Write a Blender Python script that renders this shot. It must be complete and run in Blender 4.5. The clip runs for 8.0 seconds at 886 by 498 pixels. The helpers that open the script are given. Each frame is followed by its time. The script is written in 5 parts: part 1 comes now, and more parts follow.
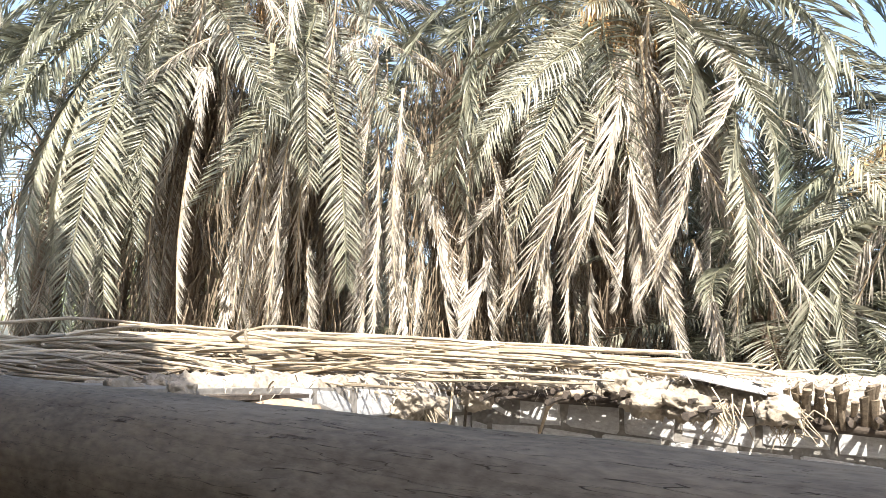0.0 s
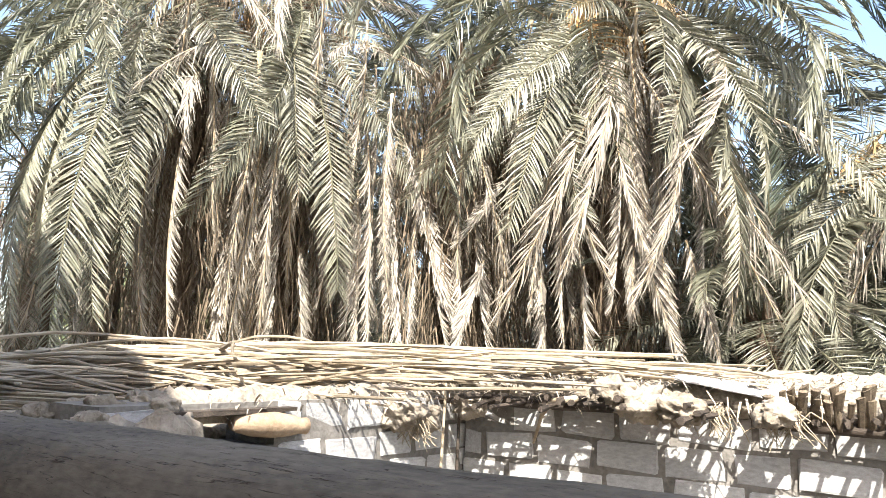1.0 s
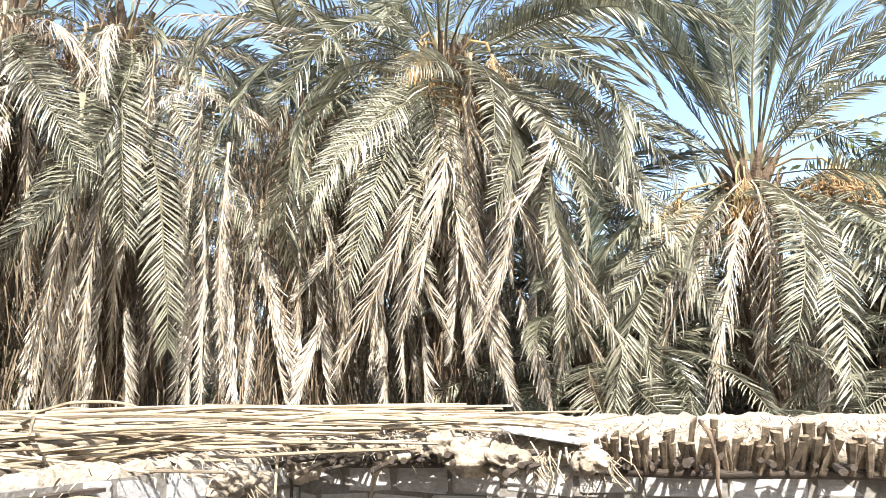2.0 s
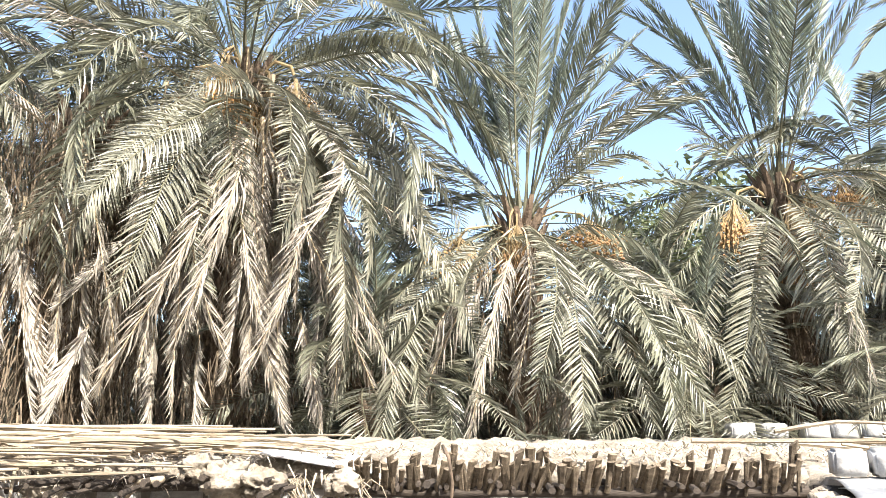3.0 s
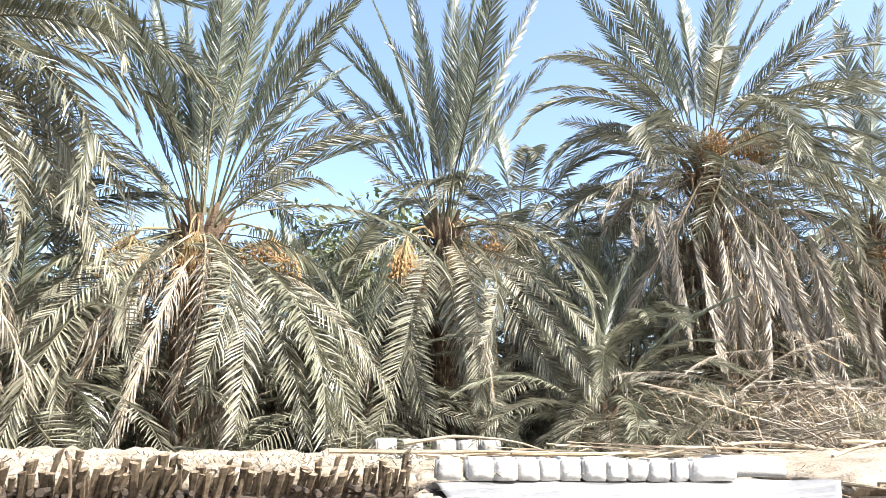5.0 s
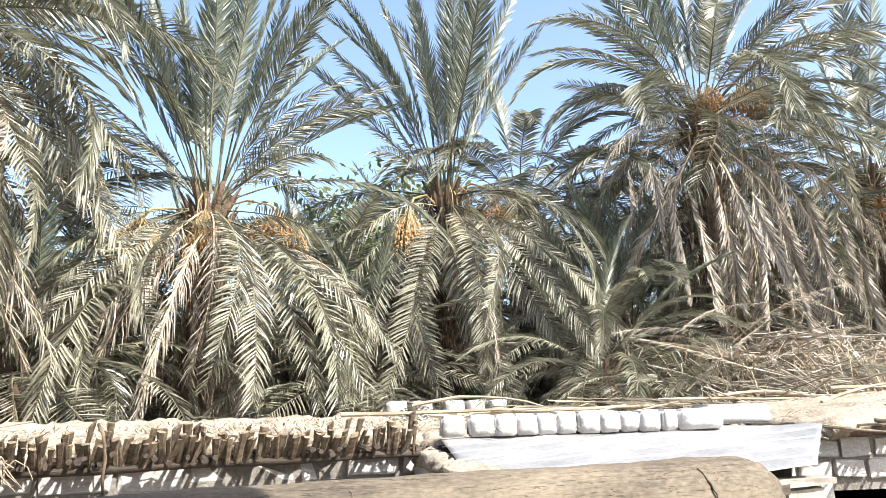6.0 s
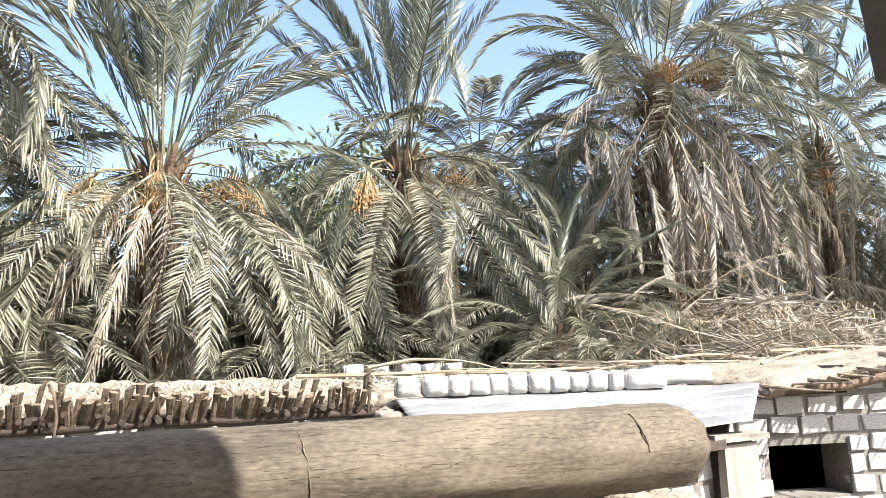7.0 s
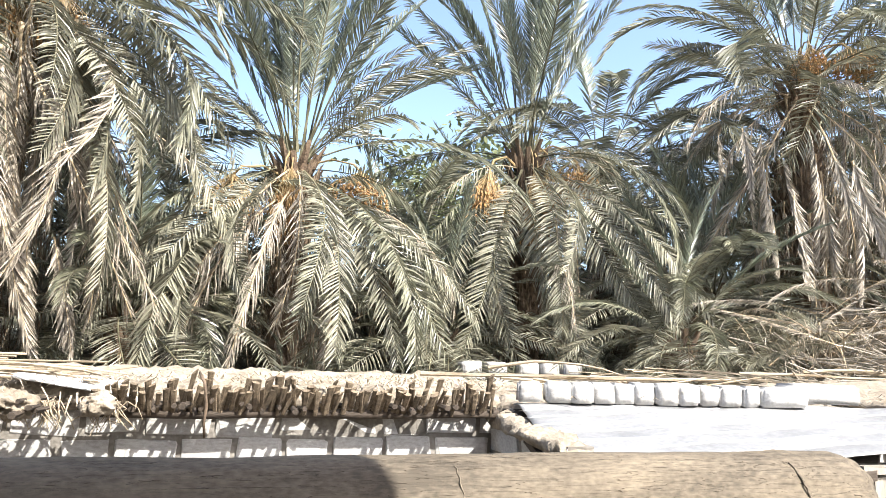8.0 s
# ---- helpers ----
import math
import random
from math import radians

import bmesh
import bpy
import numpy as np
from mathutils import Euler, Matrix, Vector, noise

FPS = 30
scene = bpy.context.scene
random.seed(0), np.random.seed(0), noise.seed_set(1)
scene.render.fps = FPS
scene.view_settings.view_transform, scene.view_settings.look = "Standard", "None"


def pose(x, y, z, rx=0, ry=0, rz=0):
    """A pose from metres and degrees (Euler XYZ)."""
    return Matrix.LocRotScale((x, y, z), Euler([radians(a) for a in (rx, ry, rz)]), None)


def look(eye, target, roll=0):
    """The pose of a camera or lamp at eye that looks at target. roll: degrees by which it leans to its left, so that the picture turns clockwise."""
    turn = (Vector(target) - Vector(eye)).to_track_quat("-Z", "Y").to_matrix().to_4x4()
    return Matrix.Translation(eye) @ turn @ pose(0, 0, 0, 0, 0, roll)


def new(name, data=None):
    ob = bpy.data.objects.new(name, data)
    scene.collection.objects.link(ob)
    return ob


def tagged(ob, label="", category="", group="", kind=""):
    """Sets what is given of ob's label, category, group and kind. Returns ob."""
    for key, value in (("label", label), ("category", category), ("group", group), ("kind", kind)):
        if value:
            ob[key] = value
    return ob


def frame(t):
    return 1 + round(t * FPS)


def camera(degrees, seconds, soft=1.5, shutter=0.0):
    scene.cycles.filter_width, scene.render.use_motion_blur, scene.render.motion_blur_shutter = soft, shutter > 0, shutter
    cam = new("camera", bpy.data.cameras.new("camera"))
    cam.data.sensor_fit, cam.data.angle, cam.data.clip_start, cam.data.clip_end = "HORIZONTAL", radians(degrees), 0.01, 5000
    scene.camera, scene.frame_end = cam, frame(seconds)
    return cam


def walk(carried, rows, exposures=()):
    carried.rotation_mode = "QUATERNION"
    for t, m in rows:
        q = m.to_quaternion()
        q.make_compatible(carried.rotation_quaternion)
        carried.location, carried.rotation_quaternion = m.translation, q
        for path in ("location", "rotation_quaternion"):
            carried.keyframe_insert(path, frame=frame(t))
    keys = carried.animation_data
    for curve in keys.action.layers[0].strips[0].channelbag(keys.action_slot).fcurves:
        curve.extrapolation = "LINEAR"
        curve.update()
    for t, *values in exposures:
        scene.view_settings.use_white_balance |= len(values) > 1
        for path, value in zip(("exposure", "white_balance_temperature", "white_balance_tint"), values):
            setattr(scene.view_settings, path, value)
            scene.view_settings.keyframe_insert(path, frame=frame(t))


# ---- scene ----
cam = camera(65.0, 8.0, soft=0.3)
PATH = [
    (0, (0.087, 1.761, 2.098), (-0.988, 3.418, 2.412), 3.2),
    (0.5, (0.078, 1.802, 2.111), (-1.022, 3.452, 2.372), 1.7),
    (1, (0.087, 1.816, 2.12), (-0.975, 3.478, 2.446), 2.0),
    (1.5, (0.124, 1.852, 2.169), (-0.718, 3.625, 2.558), 0.9),
    (1.7, (0.147, 1.857, 2.18), (-0.632, 3.651, 2.597), 0.0),
    (2.8, (0.331, 1.637, 2.209), (0.094, 3.559, 2.709), -0.5),
    (3, (0.358, 1.623, 2.209), (0.251, 3.556, 2.712), -0.1),
    (3.5, (0.406, 1.628, 2.209), (0.603, 3.548, 2.735), -1.5),
    (4, (0.475, 1.608, 2.2), (1.048, 3.449, 2.729), -3.8),
    (4.2, (0.489, 1.604, 2.213), (1.201, 3.391, 2.76), -4.5),
    (5.3, (0.477, 1.27, 2.149), (1.202, 3.059, 2.671), 1.2),
    (5.5, (0.45, 1.219, 2.149), (1.174, 3.022, 2.627), -0.5),
    (6, (0.458, 1.13, 2.149), (1.183, 2.938, 2.601), -1.7),
    (6.5, (0.473, 1.092, 2.131), (1.35, 2.848, 2.513), -2.3),
    (7, (0.462, 1.086, 2.118), (1.3, 2.867, 2.474), -1.8),
    (7.5, (0.415, 1.046, 2.114), (1.097, 2.916, 2.307), 1.9),
    (7.8, (0.395, 1.064, 2.147), (1.001, 2.947, 2.443), 0.9),
    (8, (0.387, 1.081, 2.193), (0.916, 2.981, 2.527), 1.3),
]
walk(cam, [(t, look(eye, target, roll)) for t, eye, target, roll in PATH],
     exposures=[(0, 1.84), (1.0, 1.8), (1.5, 1.78), (3.0, 1.66), (4.0, 1.63), (5.5, 1.56), (6.5, 1.48), (8, 1.55)])

# ---- world and sun ----
SUN_TO = Vector((0.32, -0.6, 0.73)).normalized()
world = bpy.data.worlds.new("world")
scene.world = world
world.use_nodes = True
wn = world.node_tree.nodes
sky = wn.new("ShaderNodeTexSky")
sky.sky_type = "NISHITA"
sky.sun_disc = False
sky.sun_elevation = math.asin(SUN_TO.z)
sky.sun_rotation = math.atan2(SUN_TO.x, SUN_TO.y)
sky.air_density, sky.dust_density, sky.ozone_density = 1.0, 2.5, 1.0
wn["Background"].inputs["Strength"].default_value = 0.15
world.node_tree.links.new(sky.outputs[0], wn["Background"].inputs["Color"])
sun = new("sun", bpy.data.lights.new("sun", "SUN"))
sun.data.energy, sun.data.angle, sun.data.color = 5.0, radians(0.5), (1.0, 0.96, 0.9)
sun.matrix_world = look((20 * SUN_TO.x, 20 * SUN_TO.y, 20 * SUN_TO.z), (0, 0, 0))


# ---- materials ----
def material(name, dark, light, rough=0.8, scale=6.0, fine=60.0, bump=0.3, spread=0.25, island=False, translucent=0.0, metal=0.0, stretch=(1, 1, 1), spec=0.3, dist=0.02):
    """A surface with coarse and fine variation of colour, relief, and a value that differs from piece to piece."""
    m = bpy.data.materials.new(name)
    m.use_nodes = True
    n, l = m.node_tree.nodes, m.node_tree.links
    b = n["Principled BSDF"]
    co = n.new("ShaderNodeTexCoord")
    mp = n.new("ShaderNodeMapping")
    mp.inputs["Scale"].default_value = stretch
    l.new(co.outputs["Object"], mp.inputs["Vector"])
    rnd = n.new("ShaderNodeObjectInfo") if not island else n.new("ShaderNodeNewGeometry")
    rout = rnd.outputs["Random"] if not island else rnd.outputs["Random Per Island"]
    shift = n.new("ShaderNodeVectorMath")
    shift.operation = "ADD"
    if not island:
        far = n.new("ShaderNodeVectorMath")
        far.operation = "SCALE"
        far.inputs[0].default_value = (37, 91, 53)
        l.new(rout, far.inputs["Scale"])
        l.new(far.outputs[0], shift.inputs[1])
    l.new(mp.outputs[0], shift.inputs[0])
    big, small = n.new("ShaderNodeTexNoise"), n.new("ShaderNodeTexNoise")
    big.inputs["Scale"].default_value, small.inputs["Scale"].default_value = scale, fine
    big.inputs["Detail"].default_value, small.inputs["Detail"].default_value = 4, 3
    l.new(shift.outputs[0], big.inputs["Vector"])
    l.new(shift.outputs[0], small.inputs["Vector"])
    mix = n.new("ShaderNodeMath")
    mix.operation = "MULTIPLY_ADD"
    mix.inputs[1].default_value = 0.6
    half = n.new("ShaderNodeMath")
    half.operation = "MULTIPLY"
    half.inputs[1].default_value = 0.4
    l.new(small.outputs[0], half.inputs[0])
    l.new(big.outputs[0], mix.inputs[0])
    l.new(half.outputs[0], mix.inputs[2])
    ramp = n.new("ShaderNodeValToRGB")
    ramp.color_ramp.elements[0].position, ramp.color_ramp.elements[1].position = 0.36, 0.64
    ramp.color_ramp.elements[0].color, ramp.color_ramp.elements[1].color = (*dark, 1), (*light, 1)
    l.new(mix.outputs[0], ramp.inputs[0])
    hsv = n.new("ShaderNodeHueSaturation")
    rng = n.new("ShaderNodeMapRange")
    rng.inputs["To Min"].default_value, rng.inputs["To Max"].default_value = 1 - spread, 1 + spread
    l.new(rout, rng.inputs["Value"])
    l.new(rng.outputs[0], hsv.inputs["Value"])
    l.new(ramp.outputs[0], hsv.inputs["Color"])
    l.new(hsv.outputs[0], b.inputs["Base Color"])
    b.inputs["Roughness"].default_value = rough
    b.inputs["Metallic"].default_value = metal
    b.inputs["Specular IOR Level"].default_value = spec
    if bump:
        bp = n.new("ShaderNodeBump")
        bp.inputs["Strength"].default_value = bump
        bp.inputs["Distance"].default_value = dist
        l.new(mix.outputs[0], bp.inputs["Height"])
        l.new(bp.outputs[0], b.inputs["Normal"])
    if translucent:
        tr = n.new("ShaderNodeBsdfTranslucent")
        l.new(hsv.outputs[0], tr.inputs["Color"])
        ms = n.new("ShaderNodeMixShader")
        ms.inputs[0].default_value = translucent
        l.new(b.outputs[0], ms.inputs[1])
        l.new(tr.outputs[0], ms.inputs[2])
        l.new(ms.outputs[0], n["Material Output"].inputs["Surface"])
    return m


LIMESTONE = material("limestone", (0.324, 0.313, 0.295), (0.490, 0.479, 0.461), 0.9, 9, 70, 0.5, 0.1, dist=0.012)
MORTAR = material("mud_mortar", (0.128, 0.116, 0.101), (0.232, 0.214, 0.188), 0.95, 5, 40, 0.7, 0.0)
MUD = material("dried_mud", (0.165, 0.138, 0.103), (0.34, 0.292, 0.23), 0.95, 3.5, 38, 0.9, 0.0, dist=0.04)
STRAW = material("straw", (0.192, 0.152, 0.096), (0.4, 0.336, 0.248), 0.75, 14, 90, 0.3, 0.25)
STALK = material("palm_stalk", (0.192, 0.144, 0.092), (0.416, 0.352, 0.26), 0.6, 5, 70, 0.3, 0.38, stretch=(0.4, 3, 3))
REED = material("cut_stake", (0.071, 0.054, 0.037), (0.219, 0.171, 0.117), 0.8, 7, 60, 0.5, 0.3, stretch=(3, 3, 0.5))
DARKWOOD = material("dark_timber", (0.028, 0.022, 0.017), (0.08, 0.062, 0.047), 0.8, 6, 60, 0.5, 0.1, stretch=(0.5, 3, 3))
LOGWOOD = material("weathered_log", (0.071, 0.058, 0.042), (0.192, 0.157, 0.113), 0.8, 7, 110, 0.4, 0.0, stretch=(0.6, 1.3, 1.3), dist=0.008)


def add_cracks(m, stretch, width, depth):
    """Dark splits along the grain, cut into the relief too."""
    n, l = m.node_tree.nodes, m.node_tree.links
    b = n["Principled BSDF"]
    co, mp, tex = n.new("ShaderNodeTexCoord"), n.new("ShaderNodeMapping"), n.new("ShaderNodeTexNoise")
    mp.inputs["Scale"].default_value = stretch
    tex.inputs["Scale"].default_value, tex.inputs["Detail"].default_value = 1.0, 2
    l.new(co.outputs["Object"], mp.inputs["Vector"])
    l.new(mp.outputs[0], tex.inputs["Vector"])
    dist = n.new("ShaderNodeMath")
    dist.operation = "SUBTRACT"
    dist.inputs[1].default_value = 0.5
    ab = n.new("ShaderNodeMath")
    ab.operation = "ABSOLUTE"
    l.new(tex.outputs[0], dist.inputs[0])
    l.new(dist.outputs[0], ab.inputs[0])
    cut = n.new("ShaderNodeMapRange")
    cut.inputs["From Max"].default_value = width
    l.new(ab.outputs[0], cut.inputs["Value"])
    old = b.inputs["Base Color"].links[0].from_socket
    mixc = n.new("ShaderNodeMix")
    mixc.data_type = "RGBA"
    mixc.inputs[6].default_value = (0.05, 0.035, 0.02, 1)
    l.new(cut.outputs[0], mixc.inputs[0])
    l.new(old, mixc.inputs[7])
    l.new(mixc.outputs[2], b.inputs["Base Color"])
    bp = n.new("ShaderNodeBump")
    bp.inputs["Strength"].default_value, bp.inputs["Distance"].default_value = 0.8, depth
    l.new(cut.outputs[0], bp.inputs["Height"])
    if b.inputs["Normal"].links:
        l.new(b.inputs["Normal"].links[0].from_socket, bp.inputs["Normal"])
    l.new(bp.outputs[0], b.inputs["Normal"])


add_cracks(LOGWOOD, (7, 130, 130), 0.006, 0.003)
add_cracks(LOGWOOD, (2.2, 60, 60), 0.0022, 0.004)
PALEWOOD = material("pale_timber", (0.208, 0.188, 0.16), (0.336, 0.308, 0.264), 0.8, 5, 50, 0.4, 0.1, stretch=(3, 3, 0.4))
SHEET = material("zinc_sheet", (0.192, 0.196, 0.200), (0.320, 0.320, 0.320), 0.45, 2.5, 30, 0.1, 0.05, metal=0.3, spec=0.5)
GROUND = material("dusty_ground", (0.085, 0.07, 0.053), (0.18, 0.15, 0.118), 0.95, 0.7, 12, 0.6, 0.0, dist=0.05)
BARK = material("palm_bark", (0.07, 0.05, 0.035), (0.22, 0.16, 0.11), 0.95, 6, 40, 0.8, 0.2)
LEAF = material("palm_leaflet", (0.128, 0.136, 0.093), (0.263, 0.257, 0.184), 0.3, 3, 30, 0.0, 0.5, island=True, translucent=0.16, spec=0.8)
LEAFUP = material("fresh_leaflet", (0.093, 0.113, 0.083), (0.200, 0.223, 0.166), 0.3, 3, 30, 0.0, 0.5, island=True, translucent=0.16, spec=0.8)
LEAFDRY = material("dry_leaflet", (0.274, 0.239, 0.191), (0.547, 0.493, 0.411), 0.6, 3, 30, 0.0, 0.45, island=True, translucent=0.2, spec=0.4)
LEAFMID = material("yellowing_leaflet", (0.169, 0.168, 0.121), (0.343, 0.330, 0.252), 0.42, 3, 30, 0.0, 0.48, island=True, translucent=0.2, spec=0.5)
RIB = material("frond_rib", (0.075, 0.075, 0.045), (0.165, 0.150, 0.094), 0.55, 5, 50, 0.1, 0.2)
DEADWOOD = material("grey_deadwood", (0.17, 0.15, 0.12), (0.37, 0.335, 0.28), 0.8, 5, 50, 0.3, 0.3)
RIBDRY = material("dry_rib", (0.3, 0.22, 0.13), (0.52, 0.42, 0.28), 0.7, 5, 50, 0.2, 0.2)
FRUIT = material("date_fruit", (0.2, 0.105, 0.045), (0.38, 0.23, 0.095), 0.45, 9, 40, 0.0, 0.3, island=True)
STRAND = material("date_strand", (0.22, 0.155, 0.075), (0.36, 0.265, 0.135), 0.55, 9, 40, 0.0, 0.2, island=True)
FIBRE = material("palm_fibre", (0.080, 0.061, 0.042), (0.246, 0.189, 0.128), 0.95, 9, 60, 0.5, 0.25, island=True)
TREELEAF = material("broad_leaf", (0.09, 0.11, 0.045), (0.19, 0.21, 0.1), 0.5, 5, 30, 0.0, 0.4, island=True, translucent=0.25)
CLAY = material("fired_clay", (0.24, 0.165, 0.1), (0.4, 0.295, 0.195), 0.8, 6, 50, 0.3, 0.0)
PLASTIC = material("white_sack", (0.75, 0.75, 0.75), (0.85, 0.85, 0.85), 0.6, 4, 30, 0.3, 0.0)
DARKCLOTH = material("dark_sacking", (0.02, 0.02, 0.022), (0.06, 0.06, 0.06), 0.9, 6, 50, 0.4, 0.0)
# near-black colour that stands in for the unlit rooms behind openings
PAINTED_DARK = material("painted_dark", (0.006, 0.006, 0.0065), (0.012, 0.012, 0.011), 0.95, 3, 20, 0.2, 0.0)


# ---- helpers for building ----
def part(name, bm, mat, parent=None, label="", smooth=False):
    me = bpy.data.meshes.new(name)
    if smooth:
        for f in bm.faces:
            f.smooth = True
    bm.to_mesh(me)
    bm.free()
    for one in mat if isinstance(mat, (list, tuple)) else [mat]:
        me.materials.append(one)
    ob = new(name, me)
    ob.parent = parent
    if label:
        tagged(ob, label)
    return ob


def piece(name, me, parent, m):
    """One more object on a mesh that is shared."""
    ob = new(name, me)
    ob.parent = parent
    ob.matrix_basis = m
    return ob


def thing(name, label, category, group="", kind="", at=(0, 0, 0)):
    ob = new(name)
    ob.empty_display_size = 0.1
    ob.location = at
    return tagged(ob, label, category, group, kind)


def rnd(a, b):
    return random.uniform(a, b)


def box(bm, lo, hi, m=None, jitter=0.0):
    r = bmesh.ops.create_cube(bm, size=1.0)
    for v in r["verts"]:
        v.co = Vector([(lo[i] + hi[i]) / 2 + v.co[i] * (hi[i] - lo[i]) for i in range(3)])
        if jitter:
            v.co += Vector((rnd(-1, 1), rnd(-1, 1), rnd(-1, 1))) * jitter
        if m:
            v.co = m @ v.co
    return r["verts"]


def tube(bm, points, radii, sides=8, cap=True, wobble=0.0):
    """A round bar through points, with a radius at each."""
    rings = []
    for i, p in enumerate(points):
        p = Vector(p)
        d = (Vector(points[min(i + 1, len(points) - 1)]) - Vector(points[max(i - 1, 0)])).normalized()
        side = d.cross(Vector((0, 0, 1)) if abs(d.z) < 0.9 else Vector((1, 0, 0))).normalized()
        up = side.cross(d)
        ring = []
        for k in range(sides):
            a = 2 * math.pi * k / sides
            r = radii[i] * (1 + (rnd(-wobble, wobble) if wobble else 0))
            ring.append(bm.verts.new(p + (side * math.cos(a) + up * math.sin(a)) * r))
        rings.append(ring)
    for a, b in zip(rings, rings[1:]):
        for k in range(sides):
            bm.faces.new((a[k], a[(k + 1) % sides], b[(k + 1) % sides], b[k]))
    if cap:
        bm.faces.new(rings[0][::-1])
        bm.faces.new(rings[-1])
    return rings


def mesh_of(name, verts, faces, mats, slots=None, smooth=False):
    me = bpy.data.meshes.new(name)
    me.from_pydata(verts, [], faces)
    for m in mats:
        me.materials.append(m)
    if slots is not None:
        me.polygons.foreach_set("material_index", slots)
    if smooth:
        me.polygons.foreach_set("use_smooth", [True] * len(faces))
    me.update()
    return me


def noise2(x, y, z=0.0, scale=1.0):
    return noise.fractal(Vector((x, y, z)) * scale, 1.0, 2.0, 4)


# ---- ground ----
def ground():
    bm = bmesh.new()
    bmesh.ops.create_grid(bm, x_segments=90, y_segments=90, size=1)
    for v in bm.verts:
        x, y = v.co.x, v.co.y
        v.co = Vector((400 * x * abs(x) ** 1.5, 400 * y * abs(y) ** 1.5, 0))
        v.co.z = 0.05 * noise2(v.co.x, v.co.y, 0, 0.7) - 0.03
    tagged(part("ground", bm, GROUND, smooth=True), "dusty pale brown earth ground of the palm grove", "ground", kind="structure")


ground()

# ---- walls of limestone blocks ----
BRICKS = []


def brick_meshes():
    for k in range(7):
        bm = bmesh.new()
        vs = box(bm, (-0.5, -0.5, -0.5), (0.5, 0.5, 0.5))
        for v in vs:
            v.co += Vector((rnd(-0.05, 0.05), rnd(-0.06, 0.06), rnd(-0.1, 0.1)))
        bmesh.ops.bevel(bm, geom=list(bm.edges), offset=0.045, segments=1, affect="EDGES", clamp_overlap=True)
        for v in bm.verts:
            v.co += Vector((rnd(-0.03, 0.03), rnd(-0.05, 0.05), rnd(-0.065, 0.065)))
        me = bpy.data.meshes.new("brick")
        bm.to_mesh(me)
        bm.free()
        me.materials.append(LIMESTONE)
        BRICKS.append(me)


brick_meshes()
WALL_JOBS = []


def block_wall(name, label, start, end, low, high, thick, course=0.166, length=0.335, bricks_from=0.9, proud=0.012, holes=(), seed=1, side=1):
    """A wall from start to end (plan). Its blocks stand proud of the mortar on the side to the right of its run (side=1) or the left."""
    a, b = Vector((*start, 0)), Vector((*end, 0))
    run = (b - a).length
    m = Matrix.Translation(a) @ Matrix.Rotation(math.atan2(b.y - a.y, b.x - a.x), 4, "Z")
    bm = bmesh.new()
    # the core, cut round the holes: upright strips between the holes' edges
    cuts = sorted({0.0, run, *[h[0] for h in holes], *[h[1] for h in holes]})
    for x0, x1 in zip(cuts, cuts[1:]):
        spans = [(low, high)]
        for h0, h1, z0, z1 in holes:
            if h0 <= x0 + 1e-6 and x1 <= h1 + 1e-6:
                spans = [s for lo, hi in spans for s in ((lo, min(hi, z0)), (max(lo, z1), hi)) if s[1] - s[0] > 0.01]
        for lo, hi in spans:
            box(bm, (x0, 0 if side > 0 else -thick, lo), (x1, thick if side > 0 else 0, hi))
    core = part(name, bm, MORTAR)
    core.matrix_world = m
    tagged(core, label, "wall", kind="structure")
    WALL_JOBS.append((core, run, low, high, thick, course, length, bricks_from, proud, holes, seed, side))
    return core


def lay_bricks(core, run, low, high, thick, course, length, bricks_from, proud, holes, seed, side):
    r = random.Random(seed)
    row, z = 0, high - course
    while z > bricks_from:
        x = -length * (0.5 if row % 2 else 0.0) - r.uniform(0, 0.1)
        while x < run:
            w = length * r.uniform(0.82, 1.15)
            x0, x1 = max(x + r.uniform(0.012, 0.024), 0.005), min(x + w - r.uniform(0.012, 0.024), run - 0.005)
            inside = False
            for h in holes:
                if z + course > h[2] + 0.02 and z < h[3] - 0.02 and x0 < h[1] and x1 > h[0]:
                    if x0 < h[0] - 0.05:
                        x1 = h[0] - 0.004
                    elif x1 > h[1] + 0.05:
                        x0 = h[1] + 0.004
                    else:
                        inside = True
            if x1 - x0 > 0.06 and not inside:
                h = course - r.uniform(0.016, 0.042)
                depth = 0.1
                y = (-proud * 0.6 - r.uniform(-0.006, 0.012) + depth / 2) * side
                me = BRICKS[r.randrange(len(BRICKS))]
                mm = Matrix.Translation(((x0 + x1) / 2, y, z + course / 2 + r.uniform(-0.006, 0.006))) @ Matrix.Rotation(r.uniform(-0.02, 0.02), 4, "Y")
                mm = mm @ Matrix.Diagonal(((x1 - x0) * 1.0, depth, h, 1))
                if r.random() < 0.5:
                    mm = mm @ Matrix.Rotation(math.pi, 4, "Y")
                piece("brick", me, core, mm)
            x += w
        z -= course
        row += 1


YW = 5.56
U = Vector((0.951, -0.309, 0))
V = Vector((-0.309, -0.951, 0))
main_wall = block_wall("wall_back", "pale limestone block wall with mud joints, reed shadows across it", (-2.1, YW), (2.05, YW), -0.1, 1.92, 0.3, seed=3, holes=[(2.69, 3.52, -0.1, 1.2)])
left_wall = block_wall("wall_left", "sunlit limestone block wall with rough mud joints", (-2.12, 3.2), (-2.12, YW + 0.3), -0.1, 1.94, 0.3, seed=5, holes=[(0.25, 0.8, 1.76, 1.9)], length=0.34, course=0.155)
side_wall = block_wall("wall_side", "shaded limestone block wall with mud capping", (1.99, YW), (1.94, 4.3), -0.1, 1.82, 0.14, seed=7, side=1, bricks_from=0.7)
